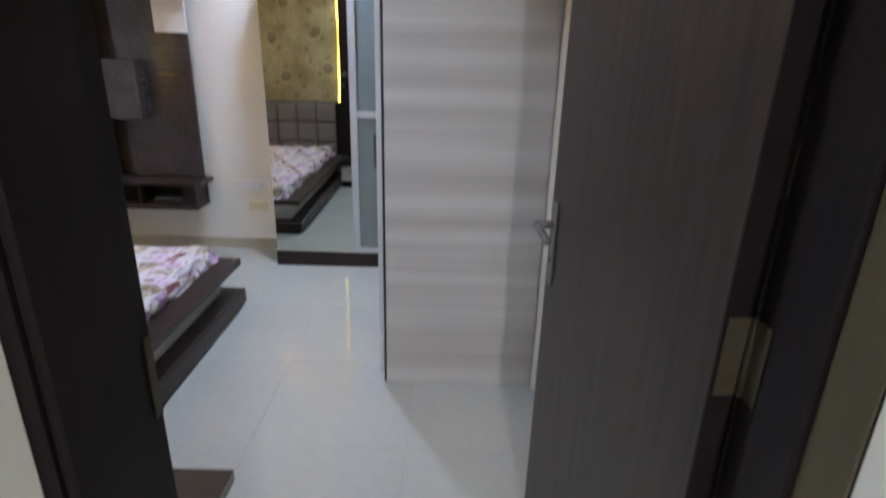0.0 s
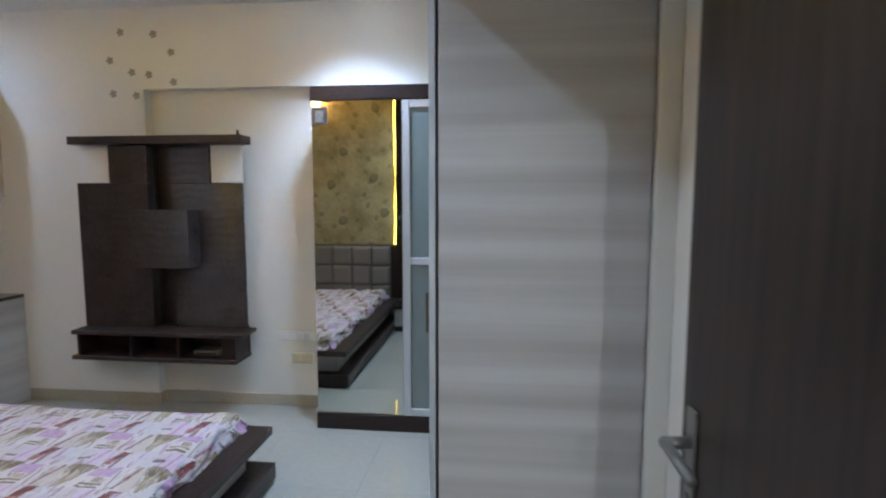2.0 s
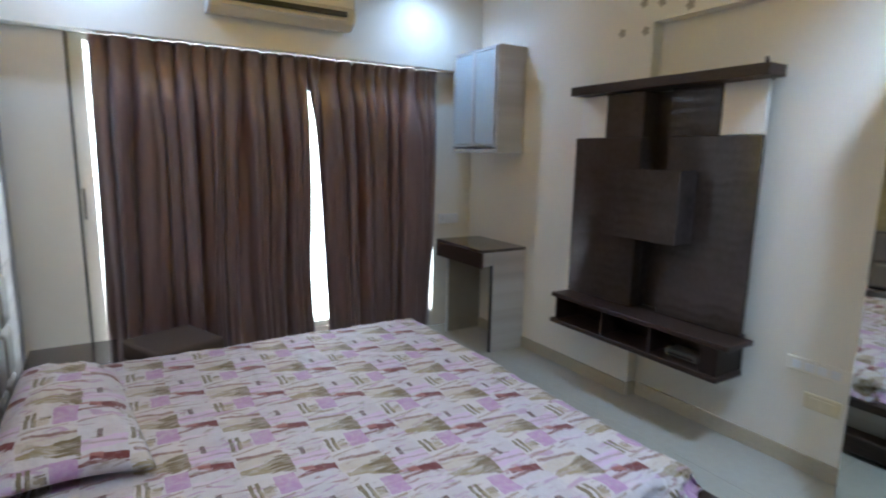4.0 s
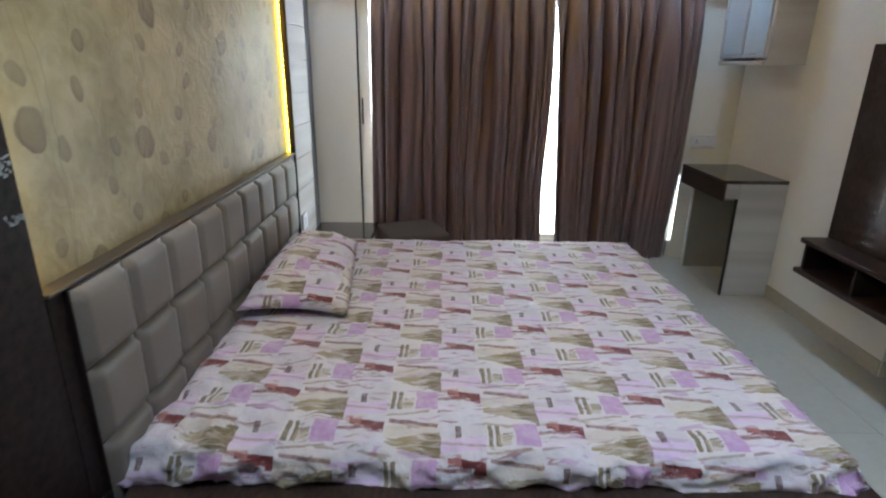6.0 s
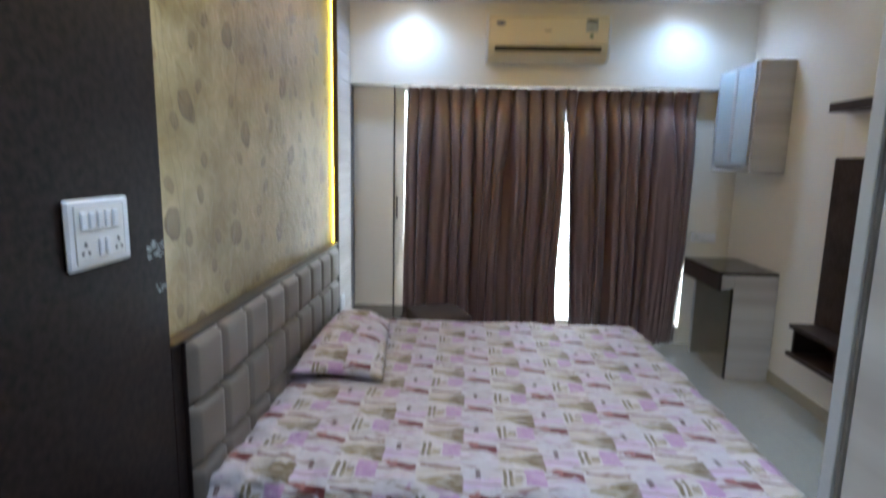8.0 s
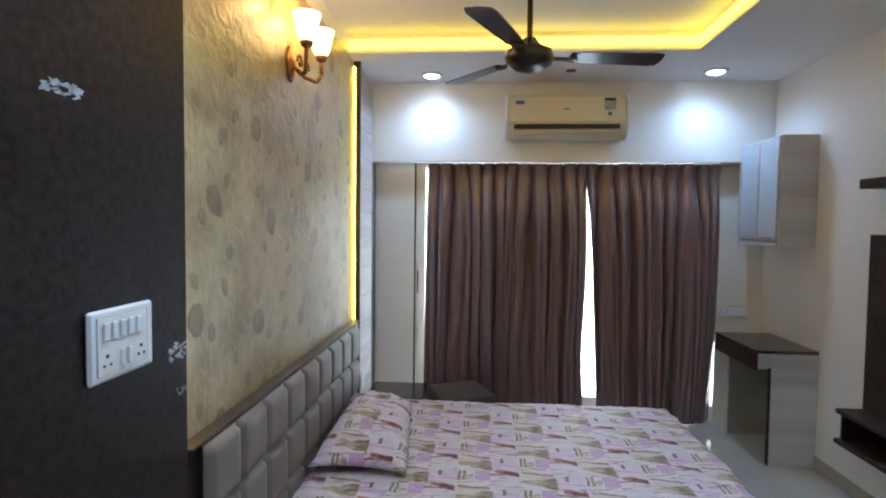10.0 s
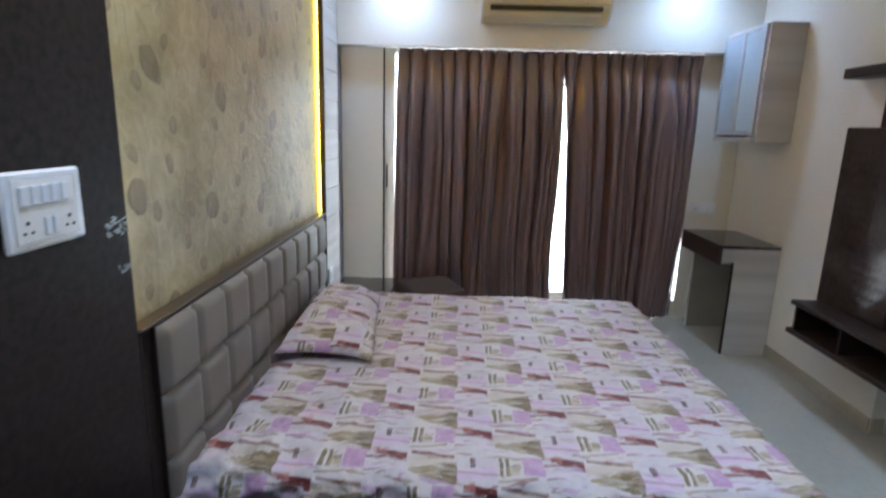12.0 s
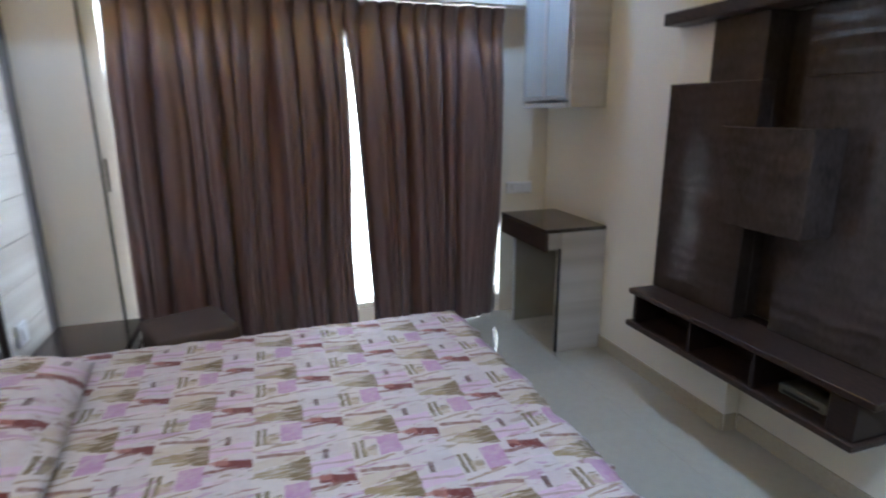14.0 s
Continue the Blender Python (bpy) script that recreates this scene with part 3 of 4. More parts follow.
cube("window_handle", (-3.558, -3.545, 1.618, 1.628, 0.98, 1.16), M_BLACK, win, "slim black pull")
for y0, y1 in ((1.683, 2.75), (2.80, 3.929)):
    g = cube("pane", (-3.665, -3.658, y0, y1, 0.17, 1.98), M_GLASS, win, bevel=0)
    g.visible_shadow = False
tagged(cube("backdrop", (-6.0, -5.98, -1.0, 7.0, -1.0, 4.0), M_SKYB, bevel=0), "overexposed daylight outside the window", "backdrop", kind="structure")


def curtain(y_a, y_b, seed, folds, edge):
    """A hanging panel between y_a and y_b; edge(z) gives the inner margin's shift."""
    bm = bmesh.new()
    rnd = random.Random(seed)
    phase = [rnd.uniform(0, 6.28) for _ in range(6)]
    nu, nz = folds * 22, 56
    size = [rnd.uniform(0.40, 1.45) for _ in range(folds + 2)]
    split = [rnd.uniform(0.15, 0.75) for _ in range(folds + 2)]
    lean = [rnd.uniform(-0.24, 0.24) for _ in range(folds + 2)]
    grid = []
    top, foot = 2.016, 0.012
    for j in range(nz + 1):
        z = foot + (top - foot) * j / nz
        h = (top - z) / (top - foot)
        # gathered heading, pinched just below it, opening into folds that hang free
        head = min(1, max(0, (z - 1.885) / 0.06))
        pinch = math.exp(-((z - 1.90) / (0.045 if z > 1.90 else 0.19)) ** 2)
        row = []
        for i in range(nu + 1):
            s = i / nu
            p = folds * s + 0.42 * math.sin(11 * s + phase[0]) * (0.35 + 0.65 * min(1, 3 * h)) + 0.22 * math.sin(29 * s + phase[1]) * min(1, 3 * h) + 0.18 * h * math.sin(19 * s + phase[2] + 1.6 * h)
            k = min(folds, max(0, int(math.floor(p))))
            f = p - math.floor(p)
            # one broad fold with a crease that parts it lower down
            c = min(0.999, max(0.001, f + lean[k] * h * math.sin(math.pi * f)))
            ridge = math.sin(math.pi * c) ** (1.1 + 1.7 * pinch)
            crease = split[k] * min(1, 2.2 * h) * math.exp(-((c - 0.5 - 0.5 * lean[k]) / 0.10) ** 2)
            deep = 0.104 * (0.45 + 0.55 * size[k] * math.sin(math.pi * f) ** 0.2) * (1 - 0.55 * pinch) * (1 - 0.5 * head)
            x = -3.560 + deep * (ridge - 0.55 * crease) + 0.008 * h * math.sin(7 * s + 3 * h + phase[5])
            x += 0.004 * math.sin(4 * math.pi * p + phase[4] + 2 * h) * (1 - head) + 0.009 * head * (0.5 + 0.5 * math.cos(6 * math.pi * p))
            sh = edge(z)
            y = (y_a + sh[0]) + (y_b + sh[1] - y_a - sh[0]) * s - (0.012 + 0.010 * pinch) * math.sin(2 * math.pi * f) * min(1, 20 * s, 20 * (1 - s))
            row.append(bm.verts.new((x, y, z)))
        grid.append(row)
    for a, b in zip(grid, grid[1:]):
        for i in range(nu):
            bm.faces.new((a[i], a[i + 1], b[i + 1], b[i]))
    c = thing("curtain", (-3.475, (y_a + y_b) / 2, 0.01), "dark brown satin pleated curtain hanging to the floor", "curtain", "window curtains")
    p = part("cloth", bm, M_CURT, c, smooth=True)
    sol = p.modifiers.new("thickness", "SOLIDIFY")
    sol.thickness = 0.003
    n = folds
    for i in range(n):
        y = y_a + (y_b - y_a) * (i + 0.5) / n
        cube("hook", (-3.440, -3.434, y - 0.005, y + 0.005, 2.004, 2.0195), M_PLAST, c, "small white curtain hook", 0.001)


curtain(1.685, 2.955, 3, 12, lambda z: (0.024 * z / 2 - 0.006, -0.018 * math.exp(-((z - 0.55) / 0.35) ** 2)))
curtain(2.945, 3.956, 8, 10, lambda z: (0.095 * min(1, max(0, (1.90 - z) / 1.75)), -0.035 * max(0, 1 - z / 0.8)))

# ---- air conditioner ----
ac = thing("air_conditioner", (WX, 2.74, 2.17), "ivory split air conditioner fixed to the beam", "air conditioner")
bm = bmesh.new()
prof = [(0.002, 2.185), (0.10, 2.172), (0.150, 2.205), (0.178, 2.262), (0.185, 2.30), (0.185, 2.455), (0.165, 2.488), (0.002, 2.490)]
ends = [[bm.verts.new((WX + d, y, z)) for d, z in prof] for y in (2.315, 3.165)]
for i in range(len(prof)):
    j = (i + 1) % len(prof)
    bm.faces.new((ends[0][i], ends[0][j], ends[1][j], ends[1][i]))
bm.faces.new(ends[0]), bm.faces.new(ends[1][::-1])
part("body", bm, M_IVORY, ac)
for y0, y1 in ((2.300, 2.315), (3.165, 3.180)):
    bm = bmesh.new()
    sides = [[bm.verts.new((WX + d * 1.04, y, z)) for d, z in prof] for y in (y0, y1)]
    for i in range(len(prof)):
        j = (i + 1) % len(prof)
        bm.faces.new((sides[0][i], sides[0][j], sides[1][j], sides[1][i]))
    bm.faces.new(sides[0]), bm.faces.new(sides[1][::-1])
    part("end_cap", bm, M_PLAST, ac, "pale end cap")
cube("front_panel", (WX + 0.186, WX + 0.196, 2.322, 3.158, 2.285, 2.468), M_IVORY, ac, bevel=0.004)
cube("air_slot", (WX + 0.150, WX + 0.186, 2.36, 3.12, 2.240, 2.272), M_BLACK, ac, "black open outlet slot")
cube("louvre", (WX + 0.140, WX + 0.176, 2.37, 3.11, 2.212, 2.226), M_IVORY, ac)
lb = part("badge", lathe(bmesh.new(), [(0.001, 0), (0.030, 0), (0.028, 0.003), (0.001, 0.003)], Matrix.Translation((WX + 0.1962, 2.40, 2.425)) @ pose(0, 0, 0, 0, 90, 0) @ Matrix.Diagonal((0.5, 1.2, 1, 1))), material("blue_grey_badge", (0.10, 0.12, 0.22), 0.4), ac, "oval blue badge")
cube("sticker", (WX + 0.1962, WX + 0.1972, 3.00, 3.085, 2.37, 2.455), material("grey_energy_sticker", (0.40, 0.43, 0.44), 0.5, vary=0.6, fine=45), ac, "grey energy rating sticker", 0)
cube("sticker", (WX + 0.1975, WX + 0.1985, 3.005, 3.08, 2.435, 2.455), M_BLACK, ac, bevel=0)
cube("sticker", (WX + 0.1962, WX + 0.1972, 3.03, 3.055, 2.33, 2.355), material("green_sticker", (0.06, 0.16, 0.08), 0.5), ac, "small green sticker", 0)
cube("nameplate", (WX + 0.1962, WX + 0.1970, 2.71, 2.76, 2.375, 2.381), M_BRONZE, ac, bevel=0)

# ---- ceiling fan ----
FX, FY = -1.70, 2.34
fan = thing("ceiling_fan", (FX, FY, 2.26), "dark brown three-blade ceiling fan at rest", "ceiling fan")
at = Matrix.Translation((FX, FY, 0))
part("canopy", lathe(bmesh.new(), [(0.02, 2.66), (0.055, 2.70), (0.06, 2.738), (0.02, 2.738)], at), M_FAN, fan, smooth=True)
part("downrod", rod(bmesh.new(), (FX, FY, 2.36), (FX, FY, 2.70), 0.013), M_FAN, fan)
part("motor", lathe(bmesh.new(), [(0.01, 2.225), (0.06, 2.232), (0.10, 2.255), (0.112, 2.285), (0.10, 2.315), (0.05, 2.34), (0.03, 2.37), (0.012, 2.37)], at, 36), M_FAN, fan, smooth=True)
for k in range(3):
    m = at @ pose(0, 0, 2.285, 0, 0, 98 + 120 * k)
    arm = box(bmesh.new(), 0.09, 0.22, -0.02, 0.02, -0.004, 0.004, 0.002)
    bmesh.ops.transform(arm, matrix=m, verts=arm.verts)
    part("blade_arm", arm, M_FAN, fan)
    bm = bmesh.new()
    outline = [(0.18, -0.045), (0.56, -0.066), (0.60, -0.055), (0.61, 0.0), (0.60, 0.050), (0.56, 0.058), (0.18, 0.045)]
    lo = [bm.verts.new((x, y, 0.006 - y * 0.14)) for x, y in outline]
    hi = [bm.verts.new((x, y, 0.012 - y * 0.14)) for x, y in outline]
    bm.faces.new(lo[::-1]), bm.faces.new(hi)
    for i in range(len(outline)):
        j = (i + 1) % len(outline)
        bm.faces.new((lo[i], lo[j], hi[j], hi[i]))
    bmesh.ops.transform(bm, matrix=m, verts=bm.verts)
    part("blade", bm, M_FAN, fan)

# ---- headboard wall ----
PY = 1.31
panel = tagged(cube("wall_panel", (-0.67, -0.0505, SY, PY, 0.0, CEIL - 0.002), M_PANEL), "dark brown textured laminate wall panel", "wall panel")
tagged(cube("wallpaper_panel", (-2.835, -0.672, SY, SY + 0.010, 0.60, CEIL - 0.002), M_PAPER, bevel=0), "gold leaf-patterned wallpaper above the headboard", "wallpaper")
tagged(cube("wall_trim", (-2.862, -2.842, SY, PY, 0.29, CEIL - 0.002), M_DARK), "dark wooden vertical trim beside the light strip", "trim")
pil = thing("cladding_panel", (-3.15, SY, 0), "grey streaked laminate panel beside the window", "wall panel")
for i in range(13):
    cube("panel_course", (-3.43, -2.864, SY, SY + 0.018, 0.001 + i * 0.2015, (i + 1) * 0.2015 - 0.002), M_LAM, pil, bevel=0.002)
tagged(cube("corner_trim", (-3.55, -3.432, SY, SY + 0.02, 0.0, 2.018), material("dark_grey_corner", (0.10, 0.10, 0.11), 0.4)), "dark grey vertical corner strip", "trim")
for x0, x1 in ((-2.839, -2.826), (-0.686, -0.673)):
    st = thing("led_strip_light", (x0, SY, 0.86), "vertical glowing yellow LED strip beside the wallpaper", "led strip", "wallpaper light strips")
    bm, beads = bmesh.new(), bmesh.new()
    for k in range(60):
        za, zb = 0.88 + k * 0.0283, 0.88 + (k + 1) * 0.0283
        sway = 0.005 * math.sin(za * 5.1) + 0.003 * math.sin(za * 13)
        box(bm, x0 + sway, x1 + sway - 0.002, SY + 0.012, SY + 0.020, za, zb, 0)
        box(beads, x0 + sway + 0.002, x1 + sway - 0.004, SY + 0.0203, SY + 0.0245, za + 0.008, za + 0.020, 0)
    strip = part("led_strip", bm, M_LEDB, st, "amber plastic strip")
    part("diodes", beads, M_LED, strip)

head_b = thing("headboard", (-1.75, SY, 0.27), "taupe leatherette headboard of padded square tiles", "headboard")
HX0, HX1, HN = -2.70, -0.730, 9
cube("backing", (-2.76, HX1, SY + 0.011, 1.322, 0.285, 0.868), M_DARK, head_b)
cube("end_filler", (HX1 + 0.0005, -0.672, SY + 0.011, PY - 0.001, 0.285, 0.868), M_PANEL, head_b, "dark filler beside the padding")
cube("ledge", (-2.825, -0.675, SY + 0.011, 1.318, 0.869, 0.879), material("olive_brown_ledge", (0.075, 0.055, 0.038), 0.4, vary=0.2), head_b, "brown ledge along the top")
tw, th = (HX1 - HX0) / HN, 0.2155
tile_bm = bmesh.new()
n = 12
g = []
for j in range(n + 1):
    for i in range(n + 1):
        a, c = i / n * 2 - 1, j / n * 2 - 1
        e = lambda q: (1 - abs(q) ** 13)
        g.append(tile_bm.verts.new(((tw / 2 - 0.002) * a, 0.025 * (e(a) * e(c)) ** 0.5 + 0.004 * (1 - a * a) * (1 - c * c), (th / 2 - 0.002) * c)))
for j in range(n):
    for i in range(n):
        k = j * (n + 1) + i
        tile_bm.faces.new((g[k], g[k + n + 1], g[k + n + 2], g[k + 1]))
first = part("padded_tile", tile_bm, M_UPHOL, head_b, smooth=True)
for r in range(3):
    for i in range(HN):
        ob = first if r + i == 0 else first.copy()
        if ob is not first:
            scene.collection.objects.link(ob)
        ob.location = (HX0 + (i + 0.5) * tw, 1.3225, 0.866 - (r + 0.5) * th)

# ---- wall sconce ----
SX, SZ = -1.62, 2.245
sc = thing("wall_sconce", (SX, SY + 0.01, SZ), "ornate brass twin wall sconce with lit glass shades", "wall lamp")
part("backplate", lathe(bmesh.new(), [(0.005, 0), (0.062, 0.004), (0.055, 0.014), (0.025, 0.024), (0.005, 0.03)], Matrix.Translation((SX, SY + 0.011, SZ)) @ pose(0, 0, 0, -90, 0, 0) @ Matrix.Diagonal((0.8, 1.35, 1, 1))), M_BRASS, sc, smooth=True)
for sgn in (-1, 1):
    pts = [(0, 0.03, 0), (0.03, 0.07, -0.05), (0.08, 0.11, -0.06), (0.115, 0.125, -0.02), (0.105, 0.125, 0.045)]
    bm = bmesh.new()
    for a, b in zip(pts, pts[1:]):
        rod(bm, (SX + sgn * a[0], SY + a[1], SZ + a[2]), (SX + sgn * b[0], SY + b[1], SZ + b[2]), 0.009)
    for k in range(14):
        t = k / 13 * 5.5
        r = 0.034 * (1 - k / 18)
        a = (SX + sgn * (0.045 + r * math.cos(t)), SY + 0.075, SZ - 0.005 + r * math.sin(t))
        bmesh.ops.create_icosphere(bm, subdivisions=1, radius=0.0075, matrix=Matrix.Translation(a))
    part("arm", bm, M_BRASS, sc, smooth=True)
    at = Matrix.Translation((SX + sgn * 0.105, SY + 0.125, SZ + 0.045))
    part("cup", lathe(bmesh.new(), [(0.006, -0.01), (0.024, 0.0), (0.030, 0.020), (0.006, 0.020)], at), M_BRASS, sc, smooth=True)
    part("shade", lathe(bmesh.new(), [(0.024, 0.020), (0.040, 0.05), (0.046, 0.09), (0.060, 0.135), (0.057, 0.136), (0.042, 0.09), (0.020, 0.024)], at), M_SHADE, sc, "glowing warm tulip glass shade", smooth=True)
    lamp("sconce_bulb", "POINT", Matrix.Translation((SX + sgn * 0.105, SY + 0.135, SZ + 0.21)), 3.0, (1.0, 0.50, 0.14), radius=0.03)


# ---- switches and sockets ----
def hole_set(parent, x, y, z, axis, s=1.0):
    for dx, dz, r in ((0, 0.009, 0.0034), (-0.008, -0.006, 0.0026), (0.008, -0.006, 0.0026)):
        if axis == "y":
            part("socket_hole", rod(bmesh.new(), (x + dx * s, y, z + dz * s), (x + dx * s, y + 0.0015, z + dz * s), r * s, 10), M_SOCKD, parent, "dark socket hole")
        else:
            part("socket_hole", rod(bmesh.new(), (x, y + dx * s, z + dz * s), (x + 0.0015, y + dx * s, z + dz * s), r * s, 10), M_SOCKD, parent, "dark socket hole")


sb = thing("switchboard", (-0.379, PY, 1.18), "large white modular switchboard on the dark panel", "switchboard")
cube("plate", (-0.490, -0.268, PY, PY + 0.014, 1.180, 1.340), M_PLAST, sb, bevel=0.006)
cube("bezel", (-0.462, -0.288, PY + 0.0145, PY + 0.017, 1.196, 1.326), M_WHITE, sb)
for i in range(5):
    x = -0.312 - i * 0.028
    cube("rocker_switch", (x - 0.010, x + 0.010, PY + 0.0172, PY + 0.0235, 1.272, 1.312), M_PLAST, sb, bevel=0.003)
for x in (-0.366, -0.390):
    cube("rocker_switch", (x - 0.008, x + 0.008, PY + 0.0172, PY + 0.0240, 1.206, 1.246), M_PLAST, sb, bevel=0.003)
for x in (-0.318, -0.436):
    hole_set(sb, x, PY + 0.0172, 1.226, "y", 1.3)

bs = thing("bedside_socket", (-0.395, PY, 0.32), "long white switch and socket plate above the bedside table", "socket")
cube("plate", (-0.533, -0.260, PY, PY + 0.014, 0.324, 0.405), M_PLAST, bs, bevel=0.005)
cube("bezel", (-0.515, -0.280, PY + 0.0145, PY + 0.017, 0.336, 0.393), M_WHITE, bs)
hole_set(bs, -0.310, PY + 0.0172, 0.362, "y", 1.3)
for x in (-0.352, -0.398, -0.420):
    cube("rocker_switch", (x - 0.008, x + 0.008, PY + 0.0172, PY + 0.024, 0.345, 0.384), M_PLAST, bs, bevel=0.003)
part("dimmer_knob", rod(bmesh.new(), (-0.475, PY + 0.017, 0.365), (-0.475, PY + 0.032, 0.365), 0.019, 24, 0.016), M_PLAST, bs)
ws = thing("wall_socket", (-3.06, SY + 0.018, 0.37), "small white socket on the grey panel", "socket")
cube("plate", (-3.12, -3.01, SY + 0.018, SY + 0.034, 0.335, 0.445), M_PLAST, ws, bevel=0.005)
cube("rocker_switch", (-3.085, -3.045, SY + 0.0345, SY + 0.039, 0.360, 0.42), M_PLAST, ws)
for name, d, lab in (("wall_socket", (-1.004, -0.755, 0.455, 0.520), "long cream switch plate low on the wall"), ("wall_socket", (-0.915, -0.765, 0.300, 0.372), "beige socket plate low on the wall")):
    o = thing(name, (d[0], NY + 0.075, d[2]), lab, "socket")
    yy = NY + 0.075
    cube("plate", (d[0], d[1], yy - 0.013, yy, d[2], d[3]), M_IVORY if d[1] - d[0] < 0.2 else M_WALL, o, bevel=0.004)
    k = 4 if d[1] - d[0] > 0.2 else 2
    for i in range(k):
        w = (d[1] - d[0] - 0.04) / k
        cube("rocker_switch", (d[0] + 0.02 + i * w + 0.006, d[0] + 0.02 + (i + 1) * w - 0.006, yy - 0.018, yy - 0.0132, d[2] + 0.014, d[3] - 0.014), M_PLAST if k == 4 else M_IVORY, o, bevel=0.002)
ds = thing("wall_socket", (-3.52, 4.08, 0.85), "white socket plate on the wall above the desk", "socket")
cube("plate", (-3.55, -3.536, 3.99, 4.18, 0.845, 0.925), M_PLAST, ds, bevel=0.004)
hole_set(ds, -3.536, 4.03, 0.885, "x", 1.2)
for y in (4.08, 4.125):
    cube("rocker_switch", (-3.5355, -3.530, y - 0.014, y + 0.014, 0.862, 0.908), M_PLAST, ds)

# ---- bed ----
DZ = 0.288
bed = thing("platform_bed", (-1.75, 2.4, 0), "low dark wooden platform bed with a stepped base", "bed")
cube("deck", (-2.82, -0.640, 1.362, 3.400, DZ - 0.042, DZ), M_DARKH, bed, bevel=0.004)
cube("side_panel", (-2.74, -0.735, 1.36, 3.300, 0.105, DZ - 0.042), M_LAM, bed, "pale laminate band under the deck")
cube("step", (-2.80, -0.628, 1.36, 3.395, 0.022, 0.105), M_DARKH, bed, "dark lower step", bevel=0.004)
cube("plinth", (-2.74, -0.66, 1.36, 3.36, 0.0, 0.022), M_DARK, bed)


def soft_slab(name, x0, x1, y0, y1, z0, z1, seed, wrinkle, parent, nx=90, ny=90):
    """A mattress under a loose sheet: flat on top, rounded and wrinkled at the sides."""
    bm = bmesh.new()
    R = 0.078
    h = z1 - z0
    off = Vector((seed * 3.7, seed * 1.3, 0))

    def place(u, v):
        # u, v run past the edges and hang down the sides
        def fold(s, a, b):
            span = (b - a) / 2
            c = (a + b) / 2
            d = abs(s) * (span + h) - (span - R)
            sg = 1 if s >= 0 else -1
            if d <= 0:
                return c + sg * (span - R + d), 0.0
            arc = R * math.pi / 2
            if d < arc:
                t = d / R
                return c + sg * (span - R + R * math.sin(t)), R * (1 - math.cos(t))
            return c + sg * span, R + (d - arc)
        x, dx = fold(u, x0, x1)
        y, dy = fold(v, y0, y1)
        drop = min(h, max(dx, dy))
        p = Vector((x, y, z1 - drop))
        e = drop / h
        w = noise.noise(Vector((x * 7, y * 7, e * 2)) + off) * 0.6 + noise.noise(Vector((x * 19, y * 19, e * 5)) + off) * 0.4
        near = math.exp(-((x + 0.95) / 0.45) ** 2 - ((y - 1.50) / 0.45) ** 2)
        ridge = 1 - abs(noise.noise(Vector((x * 6 + y * 3, y * 7 - x * 3, e * 2)) + off)) * 2.2
        rim = math.exp(-((x + 0.80) / 0.16) ** 2)
        tuck = max(0, 1 - abs(noise.noise(Vector((x * 3 + y * 1.5, y * 8, 3)) + off)) * 4)
        p.z += (w * 0.006 * (1 + 1.2 * near) + ridge * 0.013 * near + tuck * 0.006 * rim) * (1 - e) * wrinkle
        if e > 0.1:
            along = x + y
            fold_a = max(0, 1 - abs(noise.noise(Vector((along * 5.0 + e * 1.5, e * 0.5, seed + 2)))) * 4.5)
            fold_b = max(0, 1 - abs(noise.noise(Vector((along * 9.0 - e * 2.0, e * 0.7, seed + 9)))) * 4)
            swell = noise.noise(Vector((along * 3.2 + e * 0.8, e, seed + 4)))
            k = 0.017 * fold_a + 0.010 * fold_b + 0.016 * swell - 0.009 + noise.noise(Vector((along * 30 + e * 6, e * 3, seed + 7))) * 0.0025
            k *= wrinkle * min(1, e * 1.6) * (1.15 - 0.55 * e)
            if dx >= dy:
                p.x += math.copysign(1, u) * k
            else:
                p.y += math.copysign(1, v) * k
        p.z = max(p.z, z0 + 0.002)
        return p
    vs = [[bm.verts.new(place(i / nx * 2 - 1, j / ny * 2 - 1)) for i in range(nx + 1)] for j in range(ny + 1)]
    for a, b in zip(vs, vs[1:]):
        for i in range(nx):
            bm.faces.new((a[i], a[i + 1], b[i + 1], b[i]))
    rim = vs[0] + [r[-1] for r in vs[1:]] + vs[-1][-2::-1] + [r[0] for r in vs[-2:0:-1]]
    bm.faces.new(rim)
    return bm


mt = thing("mattress", (-1.79, 2.35, DZ), "mattress in a wrinkled pink, olive and white patterned sheet", "mattress")
part("sheet", soft_slab("sheet", -2.790, -0.757, 1.324, 3.372, DZ, 0.374, 1, 2.1, mt, 190, 190), M_SHEET, mt, "patchwork-printed cotton bedsheet", smooth=True)

